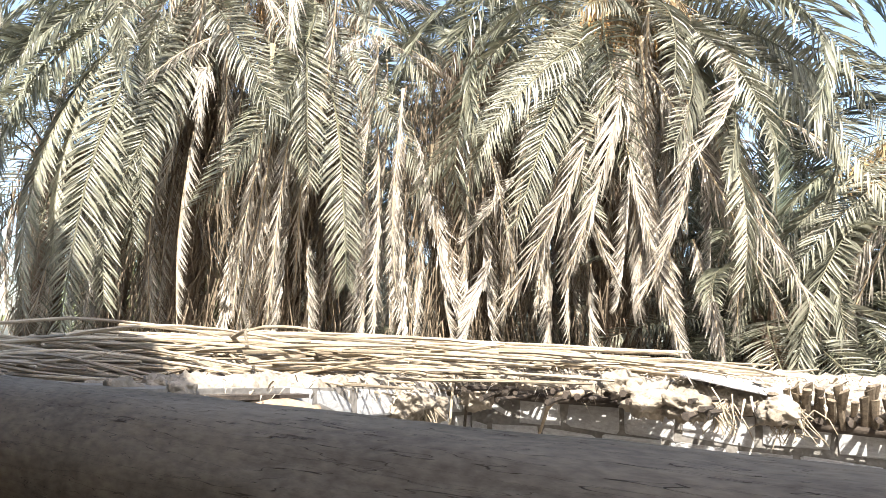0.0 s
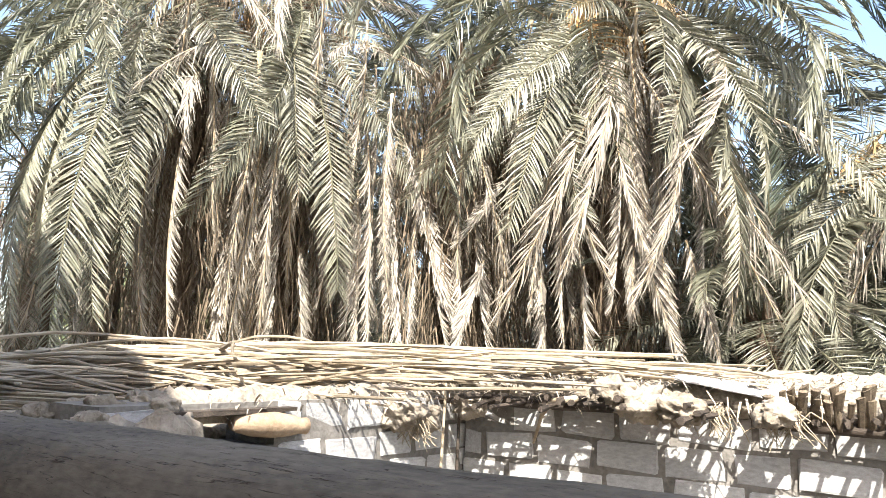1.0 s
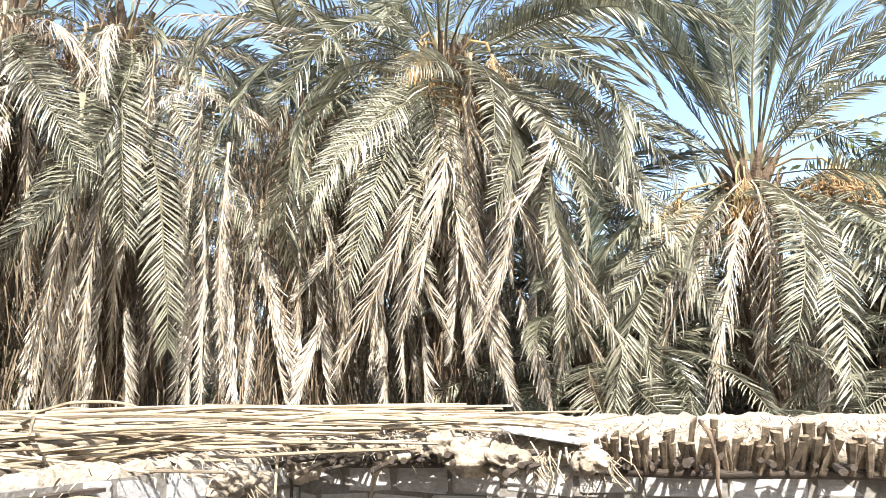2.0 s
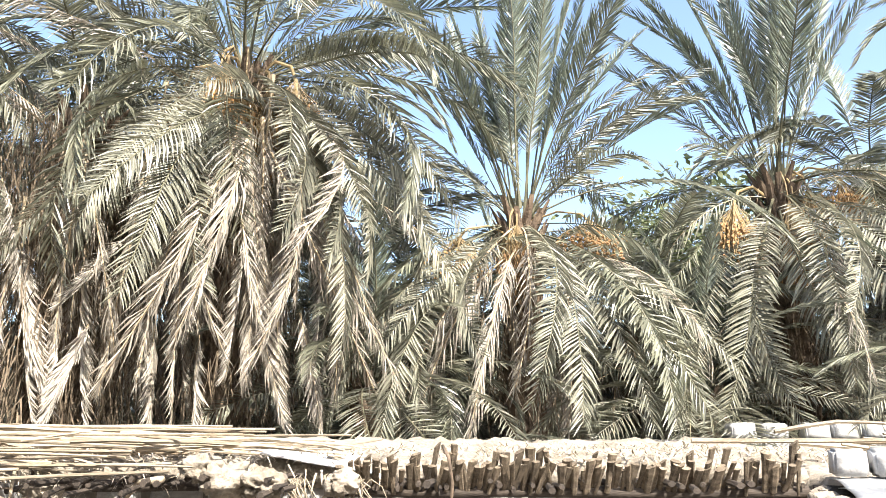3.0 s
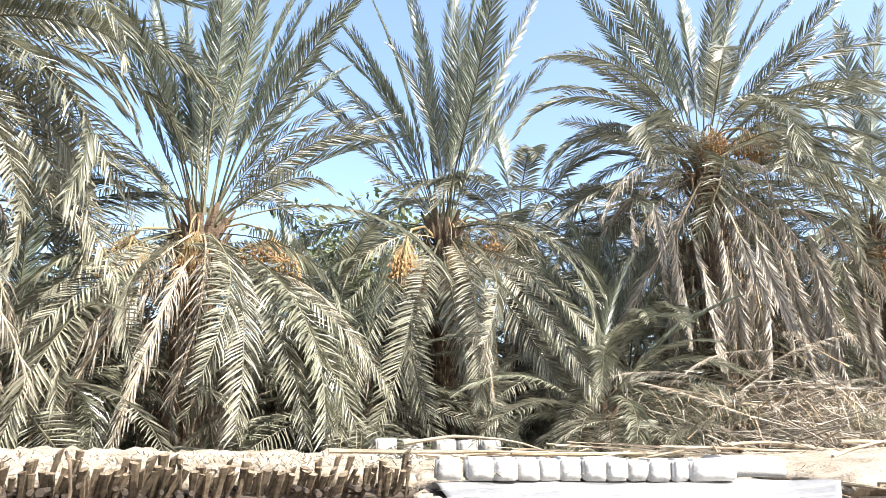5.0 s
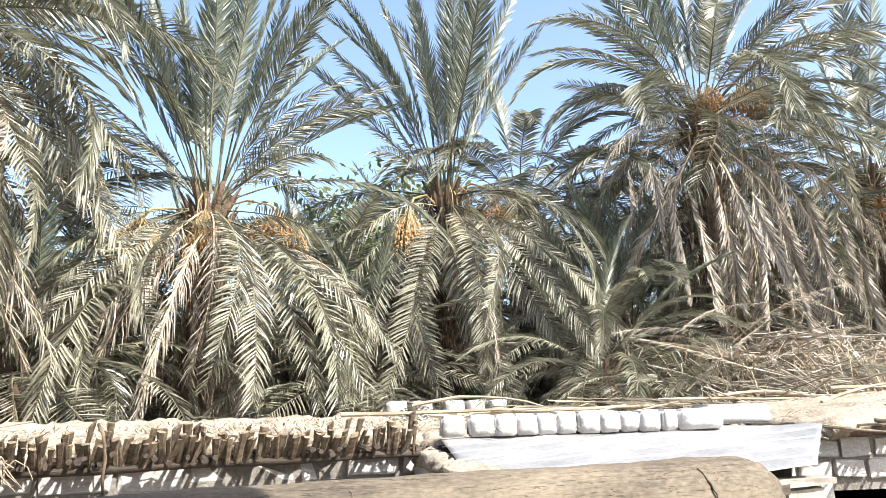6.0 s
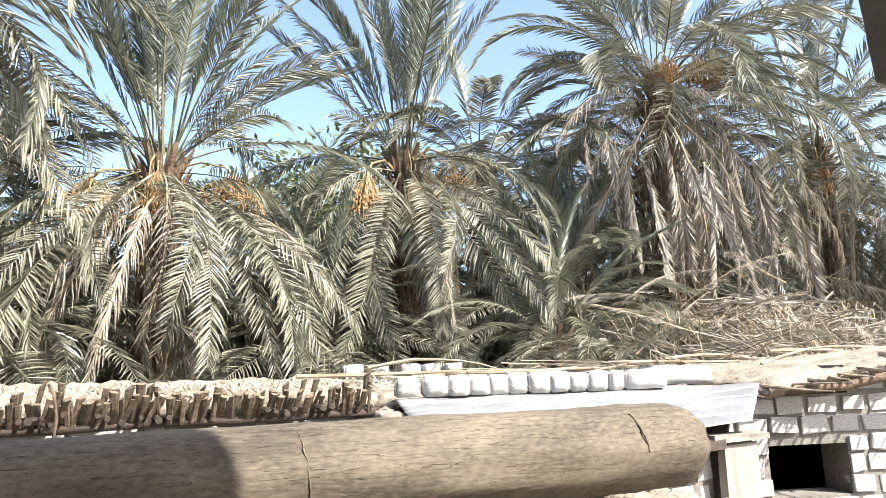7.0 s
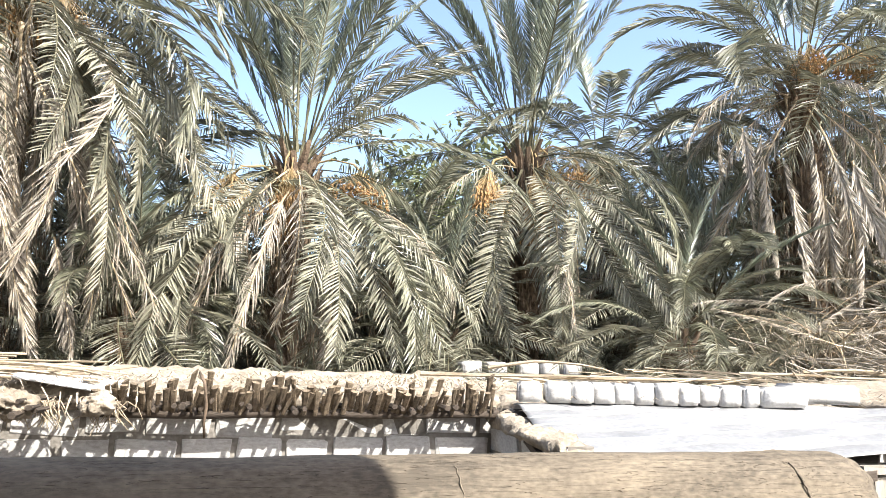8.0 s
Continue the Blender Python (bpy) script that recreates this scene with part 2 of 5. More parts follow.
side_end = block_wall("wall_side_end", "shaded stepped end of the limestone block wall", (1.94, 4.29), (1.92, 3.75), -0.1, 1.3, 0.14, seed=17, side=1, bricks_from=0.6)
low_wall = block_wall("wall_low", "low limestone block partition wall under mud capping", (2.78, 4.75), (2.78, 2.9), -0.1, 1.44, 0.3, seed=9, side=1, bricks_from=0.6)
Q = Vector((4.35, 4.85, 0))
R0 = Q + U * 0.0
right_wall = block_wall("wall_right", "sunlit limestone block wall with a dark square opening", (R0.x, R0.y), ((R0 + U * 4.0).x, (R0 + U * 4.0).y), -0.1, 1.9, 0.3, seed=11, bricks_from=0.7, length=0.24, course=0.14, proud=0.035, holes=[(0.34, 0.95, 1.2, 1.55)])


R1 = Q + U * 1.0
right_top = block_wall("wall_right_top", "upper courses of the sunlit limestone block wall", (R1.x, R1.y), ((R1 + U * 3.0).x, (R1 + U * 3.0).y), 1.9, 2.1, 0.3, seed=19, bricks_from=1.85, length=0.24, course=0.1, proud=0.035)

# ---- roofs ----
def mud_slab(name, label, corners, thick, seed, rough=0.03, cells=0.05, mat=None, parent=None, kind="structure", lumps=0.03):
    """A slab over a four-sided plan (corners with heights, in turn), with a lumpy, broken upper face and ragged rim."""
    p00, p10, p11, p01 = [Vector(c) for c in corners]
    nx = max(4, int(((p10 - p00).length + (p11 - p01).length) / 2 / cells))
    ny = max(3, int(((p01 - p00).length + (p11 - p10).length) / 2 / cells))
    verts, faces = [], []

    def spot(i, j):
        s, t = i / nx, j / ny
        p = p00.lerp(p10, s).lerp(p01.lerp(p11, s), t)
        edge = min(i, nx - i, j, ny - j)
        w = noise2(p.x, p.y, seed, 5) * rough + noise2(p.x, p.y, seed + 9, 17) * lumps
        if edge == 0:
            p = p + Vector((noise2(p.x, p.y, seed + 3, 6), noise2(p.x, p.y, seed + 5, 6), 0)) * 0.05
            w -= 0.02 + 0.02 * noise2(p.x, p.y, seed + 2, 9)
        return p + Vector((0, 0, w))

    top = [[spot(i, j) for i in range(nx + 1)] for j in range(ny + 1)]
    idx = {}
    for j in range(ny + 1):
        for i in range(nx + 1):
            idx[i, j] = len(verts)
            verts.append(top[j][i])
    for j in range(ny):
        for i in range(nx):
            faces.append((idx[i, j], idx[i + 1, j], idx[i + 1, j + 1], idx[i, j + 1]))
    rim = [(i, 0) for i in range(nx)] + [(nx, j) for j in range(ny)] + [(i, ny) for i in range(nx, 0, -1)] + [(0, j) for j in range(ny, 0, -1)]
    mid, low = [], []
    centre = (p00 + p10 + p11 + p01) / 4
    for i, j in rim:
        p = top[j][i]
        out = Vector((p.x - centre.x, p.y - centre.y, 0)).normalized()
        mid.append(len(verts))
        verts.append(p + out * (0.02 + 0.03 * noise2(p.x, p.y, seed + 1, 11)) - Vector((0, 0, thick * 0.5)))
        low.append(len(verts))
        verts.append(p - out * 0.03 - Vector((0, 0, thick * (1 + 0.3 * noise2(p.x, p.y, seed + 4, 12)))))
    k = len(rim)
    for a in range(k):
        b = (a + 1) % k
        faces.append((idx[rim[b]], idx[rim[a]], mid[a], mid[b]))
        faces.append((mid[b], mid[a], low[a], low[b]))
    faces.append(tuple(low[::-1]))
    me = mesh_of(name, verts, faces, [mat or MUD], smooth=True)
    ob = new(name, me)
    ob.parent = parent
    return tagged(ob, label, "" if parent else "roof", kind="" if parent else kind)


mud_roof = mud_slab("roof_mud", "flat mud and straw roof with a crumbling edge", [(-2.3, 5.48, 2.06), (2.0, 5.46, 2.03), (2.25, 7.2, 2.12), (-2.5, 7.2, 2.16)], 0.1, 1)
shed_roof = mud_slab("roof_shed", "low mud roof of the shed strewn with straw", [(2.2, 5.62, 1.96), (4.9, 4.76, 1.95), (6.2, 8.6, 2.0), (2.3, 9.0, 2.05)], 0.14, 21, cells=0.08)
right_roof = mud_slab("roof_right", "mud roof edge with old branches lying on it", [(4.55, 4.62, 1.99), (8.3, 3.45, 2.5), (9.4, 6.8, 2.25), (5.2, 7.4, 2.08)], 0.05, 31, cells=0.08)
left_cap = mud_slab("mud_capping", "crumbling mud capping along the wall top", [(-2.45, 3.5, 1.97), (-2.17, 3.5, 1.96), (-2.13, 5.45, 1.98), (-2.45, 5.6, 1.99)], 0.07, 41, cells=0.03, lumps=0.04)
side_cap = mud_slab("mud_capping", "crumbling mud capping along the wall top", [(1.9, 4.28, 1.83), (2.06, 4.28, 1.83), (2.13, 5.48, 1.91), (1.95, 5.48, 1.91)], 0.06, 43, cells=0.04, lumps=0.04)
low_cap = mud_slab("mud_capping", "sunlit lumpy mud capping on the low wall", [(2.74, 2.85, 1.46), (3.16, 2.85, 1.46), (3.16, 4.72, 1.52), (2.74, 4.72, 1.52)], 0.07, 45, cells=0.04, lumps=0.05)
rear_wall = block_wall("wall_rear", "low white block wall behind the mud roofs", (-6.0, 9.4), (7.5, 9.4), -0.1, 2.1, 0.25, seed=13, bricks_from=1.75)
side_fill = block_wall("wall_shed_front", "limestone block front wall of the shed under the sheet roof", (3.09, 4.12), (3.5, 4.12), -0.1, 1.66, 0.25, seed=15, bricks_from=0.8, length=0.22)

# ---- corrugated sheet ----
A = Vector((2.13, 5.45, 1.97))


def sheet_height(x, y):
    return 1.945 - 0.2 * (Vector((x, y, 0)) - Vector((A.x, A.y, 0))).dot(V)


def sheet_strip(y0, y1, seed):
    """One long bowed metal strip; its near edge is lapped over the next with a narrow gap."""
    verts, faces = [], []
    nu, nv = 40, 10
    lift, bow = 0.04 + 0.002 * seed, 0.018 + 0.001 * seed
    for j in range(nv + 1):
        q = j / nv
        y = y0 + (y1 - y0) * q
        left = 2.12 - 0.2 * (5.45 - y)
        right = min(3.5 + 1.2 * (y - 3.9), 2.13 + (-0.951 * (y - 5.45) + 0.1) / 0.309)
        for i in range(nu + 1):
            x = left + (right - left) * i / nu
            yy = y - 0.05 * (x - 2.0)
            z = sheet_height(x, yy) + lift * q + bow * math.sin(math.pi * q) + 0.006 * noise2(x * 1.5, 0, 3, 2) + 0.0015 * noise2(x * 1.5, y, seed, 2)
            verts.append((x, yy, z))
    for j in range(nv):
        for i in range(nu):
            k = j * (nu + 1) + i
            faces.append((k, k + 1, k + nu + 2, k + nu + 1))
    ob = new("metal_sheet", mesh_of("metal_sheet", verts, faces, [SHEET], smooth=True))
    ob.modifiers.new("thick", "SOLIDIFY").thickness = 0.004
    tagged(ob, "sun-bleached bowed metal sheet lapped over the shed's roof", "roof sheet", "lapped roof sheets")


for k in range(8):
    sheet_strip(5.5 - 0.163 * k, 5.5 - 0.163 * k - 0.31, k)
# dark layer added under the strips so that their gaps look shaded
bm = bmesh.new()
backing = [(2.05, 5.5), (4.4, 4.75), (3.45, 3.95), (1.82, 3.98)]
up = [bm.verts.new((x, y, sheet_height(x, y) - 0.02)) for x, y in backing]
dn = [bm.verts.new((x, y, sheet_height(x, y) - 0.06)) for x, y in backing]
bm.faces.new(up[::-1])
bm.faces.new(dn)
for k in range(4):
    bm.faces.new((up[k], up[(k + 1) % 4], dn[(k + 1) % 4], dn[k]))
tagged(part("roof_deck", bm, DARKWOOD), "dark layer added under the metal sheets to darken their gaps", "roof", kind="structure")


def loose_block(at, size, turn, label, group):
    bm = bmesh.new()
    box(bm, (-size[0] / 2, -size[1] / 2, 0), (size[0] / 2, size[1] / 2, size[2]), jitter=0.01)
    bmesh.ops.bevel(bm, geom=list(bm.edges), offset=0.014, segments=3, affect="EDGES")
    bmesh.ops.triangulate(bm, faces=list(bm.faces))
    bmesh.ops.subdivide_edges(bm, edges=[e for e in bm.edges if e.calc_length() > 0.05], cuts=2, use_grid_fill=True)
    for v in bm.verts:
        v.co += v.co.normalized() * 0.004 * noise2(v.co.x + at[0] * 7, v.co.y, v.co.z + at[1], 20)
        v.co.z = max(v.co.z, 0)
    ob = part("limestone_block", bm, LIMESTONE, smooth=True)
    ob.matrix_world = Matrix.Translation(at) @ Matrix.Rotation(turn, 4, "Z")
    tagged(ob, label, "stone block", group)


BLOCK_W = [0.16, 0.165, 0.14, 0.145, 0.135, 0.13, 0.145, 0.14, 0.13, 0.145, 0.115, 0.29]
at_u = 0.0
for k, w in enumerate(BLOCK_W):
    gap = 0.022 if k == 0 else rnd(-0.007, 0.001)
    p = A + U * (at_u + w / 2) + V * rnd(-0.02, 0.02)
    loose_block((p.x, p.y + 0.0, 1.98), (w, 0.22, 0.135 + rnd(-0.008, 0.008)), math.atan2(U.y, U.x) + rnd(-0.03, 0.03), "white limestone block lying in a row along the sheet's edge", "row of limestone blocks")
    at_u += w + gap
for k, x in enumerate((2.98, 3.32, 3.75, 4.05, 4.35)):
    loose_block((x + 0.13, 9.5, 2.1), (0.25, 0.22, 0.17), rnd(-0.1, 0.1), "white limestone block on the rear wall", "blocks on the rear wall")
p = A + U * 2.0 - V * 0.15
loose_block((p.x, p.y, 2.0), (0.45, 0.25, 0.13), -0.25, "dusty limestone block on the mud roof", "row of limestone blocks")

# ---- the log in the foreground ----
def big_log():
    bm = bmesh.new()
    n, sides = 150, 40
    rings = []
    for i in range(n + 1):
        s = i / n
        x = -3.2 + s * (1.57 + 3.2)
        # the sawn end is worn round
        e = max(0.0, (s - 0.985) / 0.015)
        r = (0.08 + 0.002 * max(0.0, x) + 0.008 * max(0.0, min(0.7, 0.6 - x)) + 0.003 * math.sin(2.2 * x)) * math.sqrt(max(0.35, 1 - 0.6 * e * e))
        ring = []
        for k in range(sides):
            a = 2 * math.pi * k / sides
            d = 0.005 * noise2(x * 1.2, math.cos(a) * 1.5, math.sin(a) * 1.5, 2) + 0.0012 * noise2(x * 9, math.cos(a) * 4, math.sin(a) * 4, 2) + 0.0022 * noise2(x * 0.6, math.cos(a) * 9, math.sin(a) * 9, 2)
            if abs(x - 0.73) < 0.012 or abs(x - 1.37) < 0.012:
                d += 0.0018
            ring.append(bm.verts.new((x, (r + d) * math.cos(a), (r + d) * math.sin(a))))
        rings.append(ring)
    for a, b in zip(rings, rings[1:]):
        for k in range(sides):
            bm.faces.new((a[k], b[k], b[(k + 1) % sides], a[(k + 1) % sides]))
    bm.faces.new(rings[0])
    bm.faces.new(rings[-1][::-1])
    ob = part("wooden_log", bm, LOGWOOD, smooth=True)
    ob.matrix_world = pose(0, 2.24, 1.963)
    tagged(ob, "thick weathered wooden log laid across as a rail", "log")
    r = random.Random(8)
    for x, a0, a1, wide in ((0.725, 120, 205, 0.0012), (1.37, 125, 180, 0.0022)):
        bm = bmesh.new()
        pts = []
        skin = 0.0815 + 0.002 * x + 0.003 * math.sin(2.2 * x)
        for k in range(15):
            a = radians(a0 + (a1 - a0) * k / 14)
            pts.append((x + 0.012 * k / 14 + r.uniform(-0.0015, 0.0015), skin * math.cos(a), skin * math.sin(a)))
        tube(bm, pts, [wide * r.uniform(0.6, 1.3) for k in pts], 6, wobble=0.1)
        part("knot_scar", bm, LOGWOOD, ob, "pale raised scar in the wood", smooth=True)


big_log()


# ---- palms ----
def frond_mesh(name, length, bend, pairs, leaf, angle, droop, mats, seed, fold=0.35, bare=0.22, ragged=0.0, twist=0.3, wide=0.034, mess=1.0):
    """A frond along +x that bends down by so many degrees: a tapered rib with folded leaflets on both sides."""
    r = random.Random(seed)
    steps = 14
    pts, dirs = [Vector((0, 0, 0))], []
    yaw = 0.0
    for i in range(steps):
        a = -radians(bend) * ((i + 0.5) / steps) ** 1.35
        yaw += r.uniform(-0.05, 0.05)
        d = Vector((math.cos(a) * math.cos(yaw), math.sin(yaw) * math.cos(a), math.sin(a)))
        dirs.append(d)
        pts.append(pts[-1] + d * length / steps)
    verts, faces, slots = [], [], []
    base = 0.015 * length / 3
    for i, p in enumerate(pts):
        d = dirs[min(i, steps - 1)]
        side = Vector((-d.y, d.x, 0)).normalized()
        up = d.cross(side) * -1
        w = base * (1 - 0.88 * (i / steps) ** 0.6) + 0.0015
        if i == 0:
            w *= 2.0
        for k in range(4):
            c, s = ((1, 0), (0, 0.7), (-1, 0), (0, -0.7))[k]
            verts.append(p + side * w * c + up * w * s)
        if i:
            for k in range(4):
                faces.append(((i - 1) * 4 + k, (i - 1) * 4 + (k + 1) % 4, i * 4 + (k + 1) % 4, i * 4 + k))
                slots.append(0)
    for j in range(pairs):
        s = bare + (1 - bare) * (j + 0.5) / pairs
        f = s * steps
        i = min(int(f), steps - 1)
        p = pts[i].lerp(pts[i + 1], f - i)
        d = dirs[i]
        side0 = Vector((-d.y, d.x, 0)).normalized()
        up0 = side0.cross(d) * -1 if side0.cross(d).z < 0 else side0.cross(d)
        size = leaf * (0.45 + 0.55 * math.sin(math.pi * min(1.0, (s - bare) / (1 - bare) * 0.82 + 0.16))) * r.uniform(1 - 0.15 * mess, 1 + 0.12 * mess)
        for sg in (1, -1):
            if r.random() < ragged:
                continue
            an = radians(angle * (1.15 - 0.55 * s) + r.uniform(-9, 9) * mess)
            lift = fold + r.uniform(-0.22, 0.22) * mess
            out = (d * math.cos(an) + (side0 * sg * math.cos(lift) + up0 * math.sin(lift)) * math.sin(an)).normalized()
            tip1 = p + out * size * 0.5 + Vector((0, 0, -droop * size * 0.12))
            tip2 = p + out * size * (1 - 0.25 * droop) + Vector((0, 0, -droop * size * 0.6))
            n = out.cross(Vector((r.uniform(-1, 1) * twist, r.uniform(-1, 1) * twist, 1))).normalized()
            w = size * wide * r.uniform(0.8, 1.2)
            u = n.cross(out).normalized() * w * 0.5
            k = len(verts)
            verts += [p + n * w * 0.5, p - n * w * 0.5, tip1 + n * w + u, tip1 - u, tip1 - n * w + u, tip2]
            faces += [(k, k + 3, k + 2), (k, k + 1, k + 3), (k + 1, k + 4, k + 3), (k + 2, k + 3, k + 5), (k + 3, k + 4, k + 5)]
            slots += [1] * 5
    return mesh_of(name, verts, faces, mats, slots)


GREEN = [RIB, LEAF]
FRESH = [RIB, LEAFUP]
MID = [RIB, LEAFMID]
DRY = [RIBDRY, LEAFDRY]
FR = {
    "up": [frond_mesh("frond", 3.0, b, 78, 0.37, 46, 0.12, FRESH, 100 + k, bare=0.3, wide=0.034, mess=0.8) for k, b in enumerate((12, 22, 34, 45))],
    "arch": [frond_mesh("frond", 3.0, b, 62, 0.38, 58, 0.5, GREEN, 110 + k, fold=0.15, wide=0.036, mess=0.8) for k, b in enumerate((70, 85, 100, 115))],
    "droop": [frond_mesh("frond", 3.0, b, 60, 0.38, 66, 0.3, MID if k % 2 else GREEN, 120 + k, fold=0.05, ragged=0.06, twist=0.5, wide=0.036) for k, b in enumerate((95, 110, 120, 130))],
    "fish": [frond_mesh("frond", 3.0, b, 60, 0.38, 72, 0.15, MID, 160 + k, fold=0.0, bare=0.15, ragged=0.04, twist=0.4, wide=0.038, mess=0.7) for k, b in enumerate((62, 74, 84, 70))],
    "dead": [frond_mesh("dead_frond", 2.6, b, 60, 0.3, 20, 0.9, DRY, 130 + k, fold=-0.3, ragged=0.3, twist=1.5, wide=0.028, mess=2.2) for k, b in enumerate((45, 60, 75, 90))],
    "flat": [frond_mesh("dry_frond", 2.4, 6, 50, 0.4, 26, 0.1, [STALK, LEAFDRY], 150 + k, fold=0.0, ragged=0.2) for k in range(2)],
    "rag": [frond_mesh("dead_frond", 2.4, b, 110, 0.3, 11, 0.5, DRY, 140 + k, fold=-0.2, bare=0.06, ragged=0.25, twist=1.8, wide=0.034, mess=1.4) for k, b in enumerate((4, 10, 18, 26, 12))],
}
# how the leaflets sit on each kind of frond: pairs to the metre, length, angle, droop, materials, fold, bare stalk, ragged, twist, width, disorder
TIERS = {
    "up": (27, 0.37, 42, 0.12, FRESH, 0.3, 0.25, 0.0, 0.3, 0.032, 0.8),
    "arch": (21, 0.38, 54, 0.45, GREEN, 0.15, 0.2, 0.02, 0.35, 0.036, 0.8),
    "fish": (20, 0.38, 60, 0.22, MID, 0.0, 0.2, 0.03, 0.35, 0.04, 0.7),
    "droop": (20, 0.38, 60, 0.28, GREEN, 0.05, 0.22, 0.05, 0.45, 0.038, 0.9),
    "dry": (15, 0.4, 50, 0.5, [RIBDRY, LEAFMID], 0.0, 0.2, 0.1, 0.6, 0.034, 1.2),
    "dead": (24, 0.34, 24, 0.85, DRY, -0.3, 0.22, 0.2, 1.2, 0.03, 1.9),
}


def fruit_mesh(seed, dates):
    """A hanging bunch: a bowed stalk, many thin strands and, on them, dates."""
    r = random.Random(seed)
    bm = bmesh.new()
    tube(bm, [(0, 0, 0), (0.25, 0, 0.12), (0.45, 0, 0.02), (0.52, 0, -0.15)], [0.02, 0.018, 0.016, 0.014], 6)
    bits = []
    for k in range(72):
        a, s = r.uniform(0, 6.28), r.uniform(0.05, 0.24)
        ln = r.uniform(0.4, 0.75)
        p0 = Vector((0.52, 0, -0.15 + r.uniform(-0.05, 0.05)))
        p1 = p0 + Vector((math.cos(a) * s, math.sin(a) * s, -ln * 0.4))
        p2 = p1 + Vector((math.cos(a) * s * 0.35, math.sin(a) * s * 0.35, -ln * 0.6))
        tube(bm, [p0, p1, p2], [0.004, 0.004, 0.003], 3, cap=False)
        for q in range(dates):
            t = r.uniform(0.1, 1)
            bits.append(p1.lerp(p2, t) + Vector((r.uniform(-1, 1), r.uniform(-1, 1), r.uniform(-1, 1))) * 0.015)
    stalk = bpy.data.meshes.new("spadix")
    bm.to_mesh(stalk)
    bm.free()
    stalk.materials.append(STRAND)
    bm = bmesh.new()
    for c in bits:
        e = bmesh.ops.create_icosphere(bm, subdivisions=1, radius=0.016, matrix=Matrix.Translation(c))
        for v in e["verts"]:
            v.co.z = c.z + (v.co.z - c.z) * 1.5
    fruit = bpy.data.meshes.new("fruit")
    bm.to_mesh(fruit)
    bm.free()
    fruit.materials.append(FRUIT)
    return stalk, fruit


BUNCH = [fruit_mesh(1, 5), fruit_mesh(2, 2)]


def trunk_part(parent, height, radius, seed):
    """A tapered trunk with rows of old leaf bases."""
    r = random.Random(seed)
    bm = bmesh.new()
    n = max(6, int(height / 0.25))
    tube(bm, [(0.03 * math.sin(i), 0.03 * math.cos(1.3 * i), height * i / n) for i in range(n + 1)], [radius * (1.15 - 0.25 * i / n) for i in range(n + 1)], 14)
    rows = int(height / 0.13)
    for j in range(rows):
        z = height * (j + 0.5) / rows
        for k in range(7):
            a = 2 * math.pi * (k + 0.5 * (j % 2)) / 7 + r.uniform(-0.12, 0.12)
            grow = 1 + 1.6 * max(0.0, (z / height - 0.75) / 0.25)
            d = Vector((math.cos(a), math.sin(a), 0))
            s = Vector((-d.y, d.x, 0)) * 0.07
            p = d * radius * 0.9 + Vector((0, 0, z))
            q = p + d * 0.09 * grow + Vector((0, 0, 0.13 * grow))
            vs = [bm.verts.new(p + s), bm.verts.new(p - s), bm.verts.new(q - s * 0.45), bm.verts.new(q + s * 0.45), bm.verts.new(p - Vector((0, 0, 0.09)) + d * 0.03)]
            bm.faces.new((vs[0], vs[3], vs[2], vs[1]))
            bm.faces.new((vs[0], vs[4], vs[3]))
            bm.faces.new((vs[1], vs[2], vs[4]))
            bm.faces.new((vs[3], vs[4], vs[2]))
    part("trunk", bm, BARK, parent)


def fibre_part(parent, height, radius, drop, count, seed, loose=3.2):
    """Loose dark fibre and broken leaflets hanging under the crown, round the trunk."""
    r = random.Random(seed)
    verts, faces = [], []
    for k in range(count):
        a, z = r.uniform(0, 6.283), height - r.uniform(0.0, drop)
        rad = radius * r.uniform(1.0, loose)
        p = Vector((math.cos(a) * rad, math.sin(a) * rad, z))
        ln = r.uniform(0.25, 0.8)
        q = p + Vector((r.uniform(-0.2, 0.2), r.uniform(-0.2, 0.2), -ln))
        s = Vector((r.uniform(-1, 1), r.uniform(-1, 1), 0)).normalized() * 0.008
        i = len(verts)
        verts += [p - s, p + s, q]
        faces.append((i, i + 1, i + 2))
    ob = new("fibre", mesh_of("fibre", verts, faces, [FIBRE]))
    ob.parent = parent


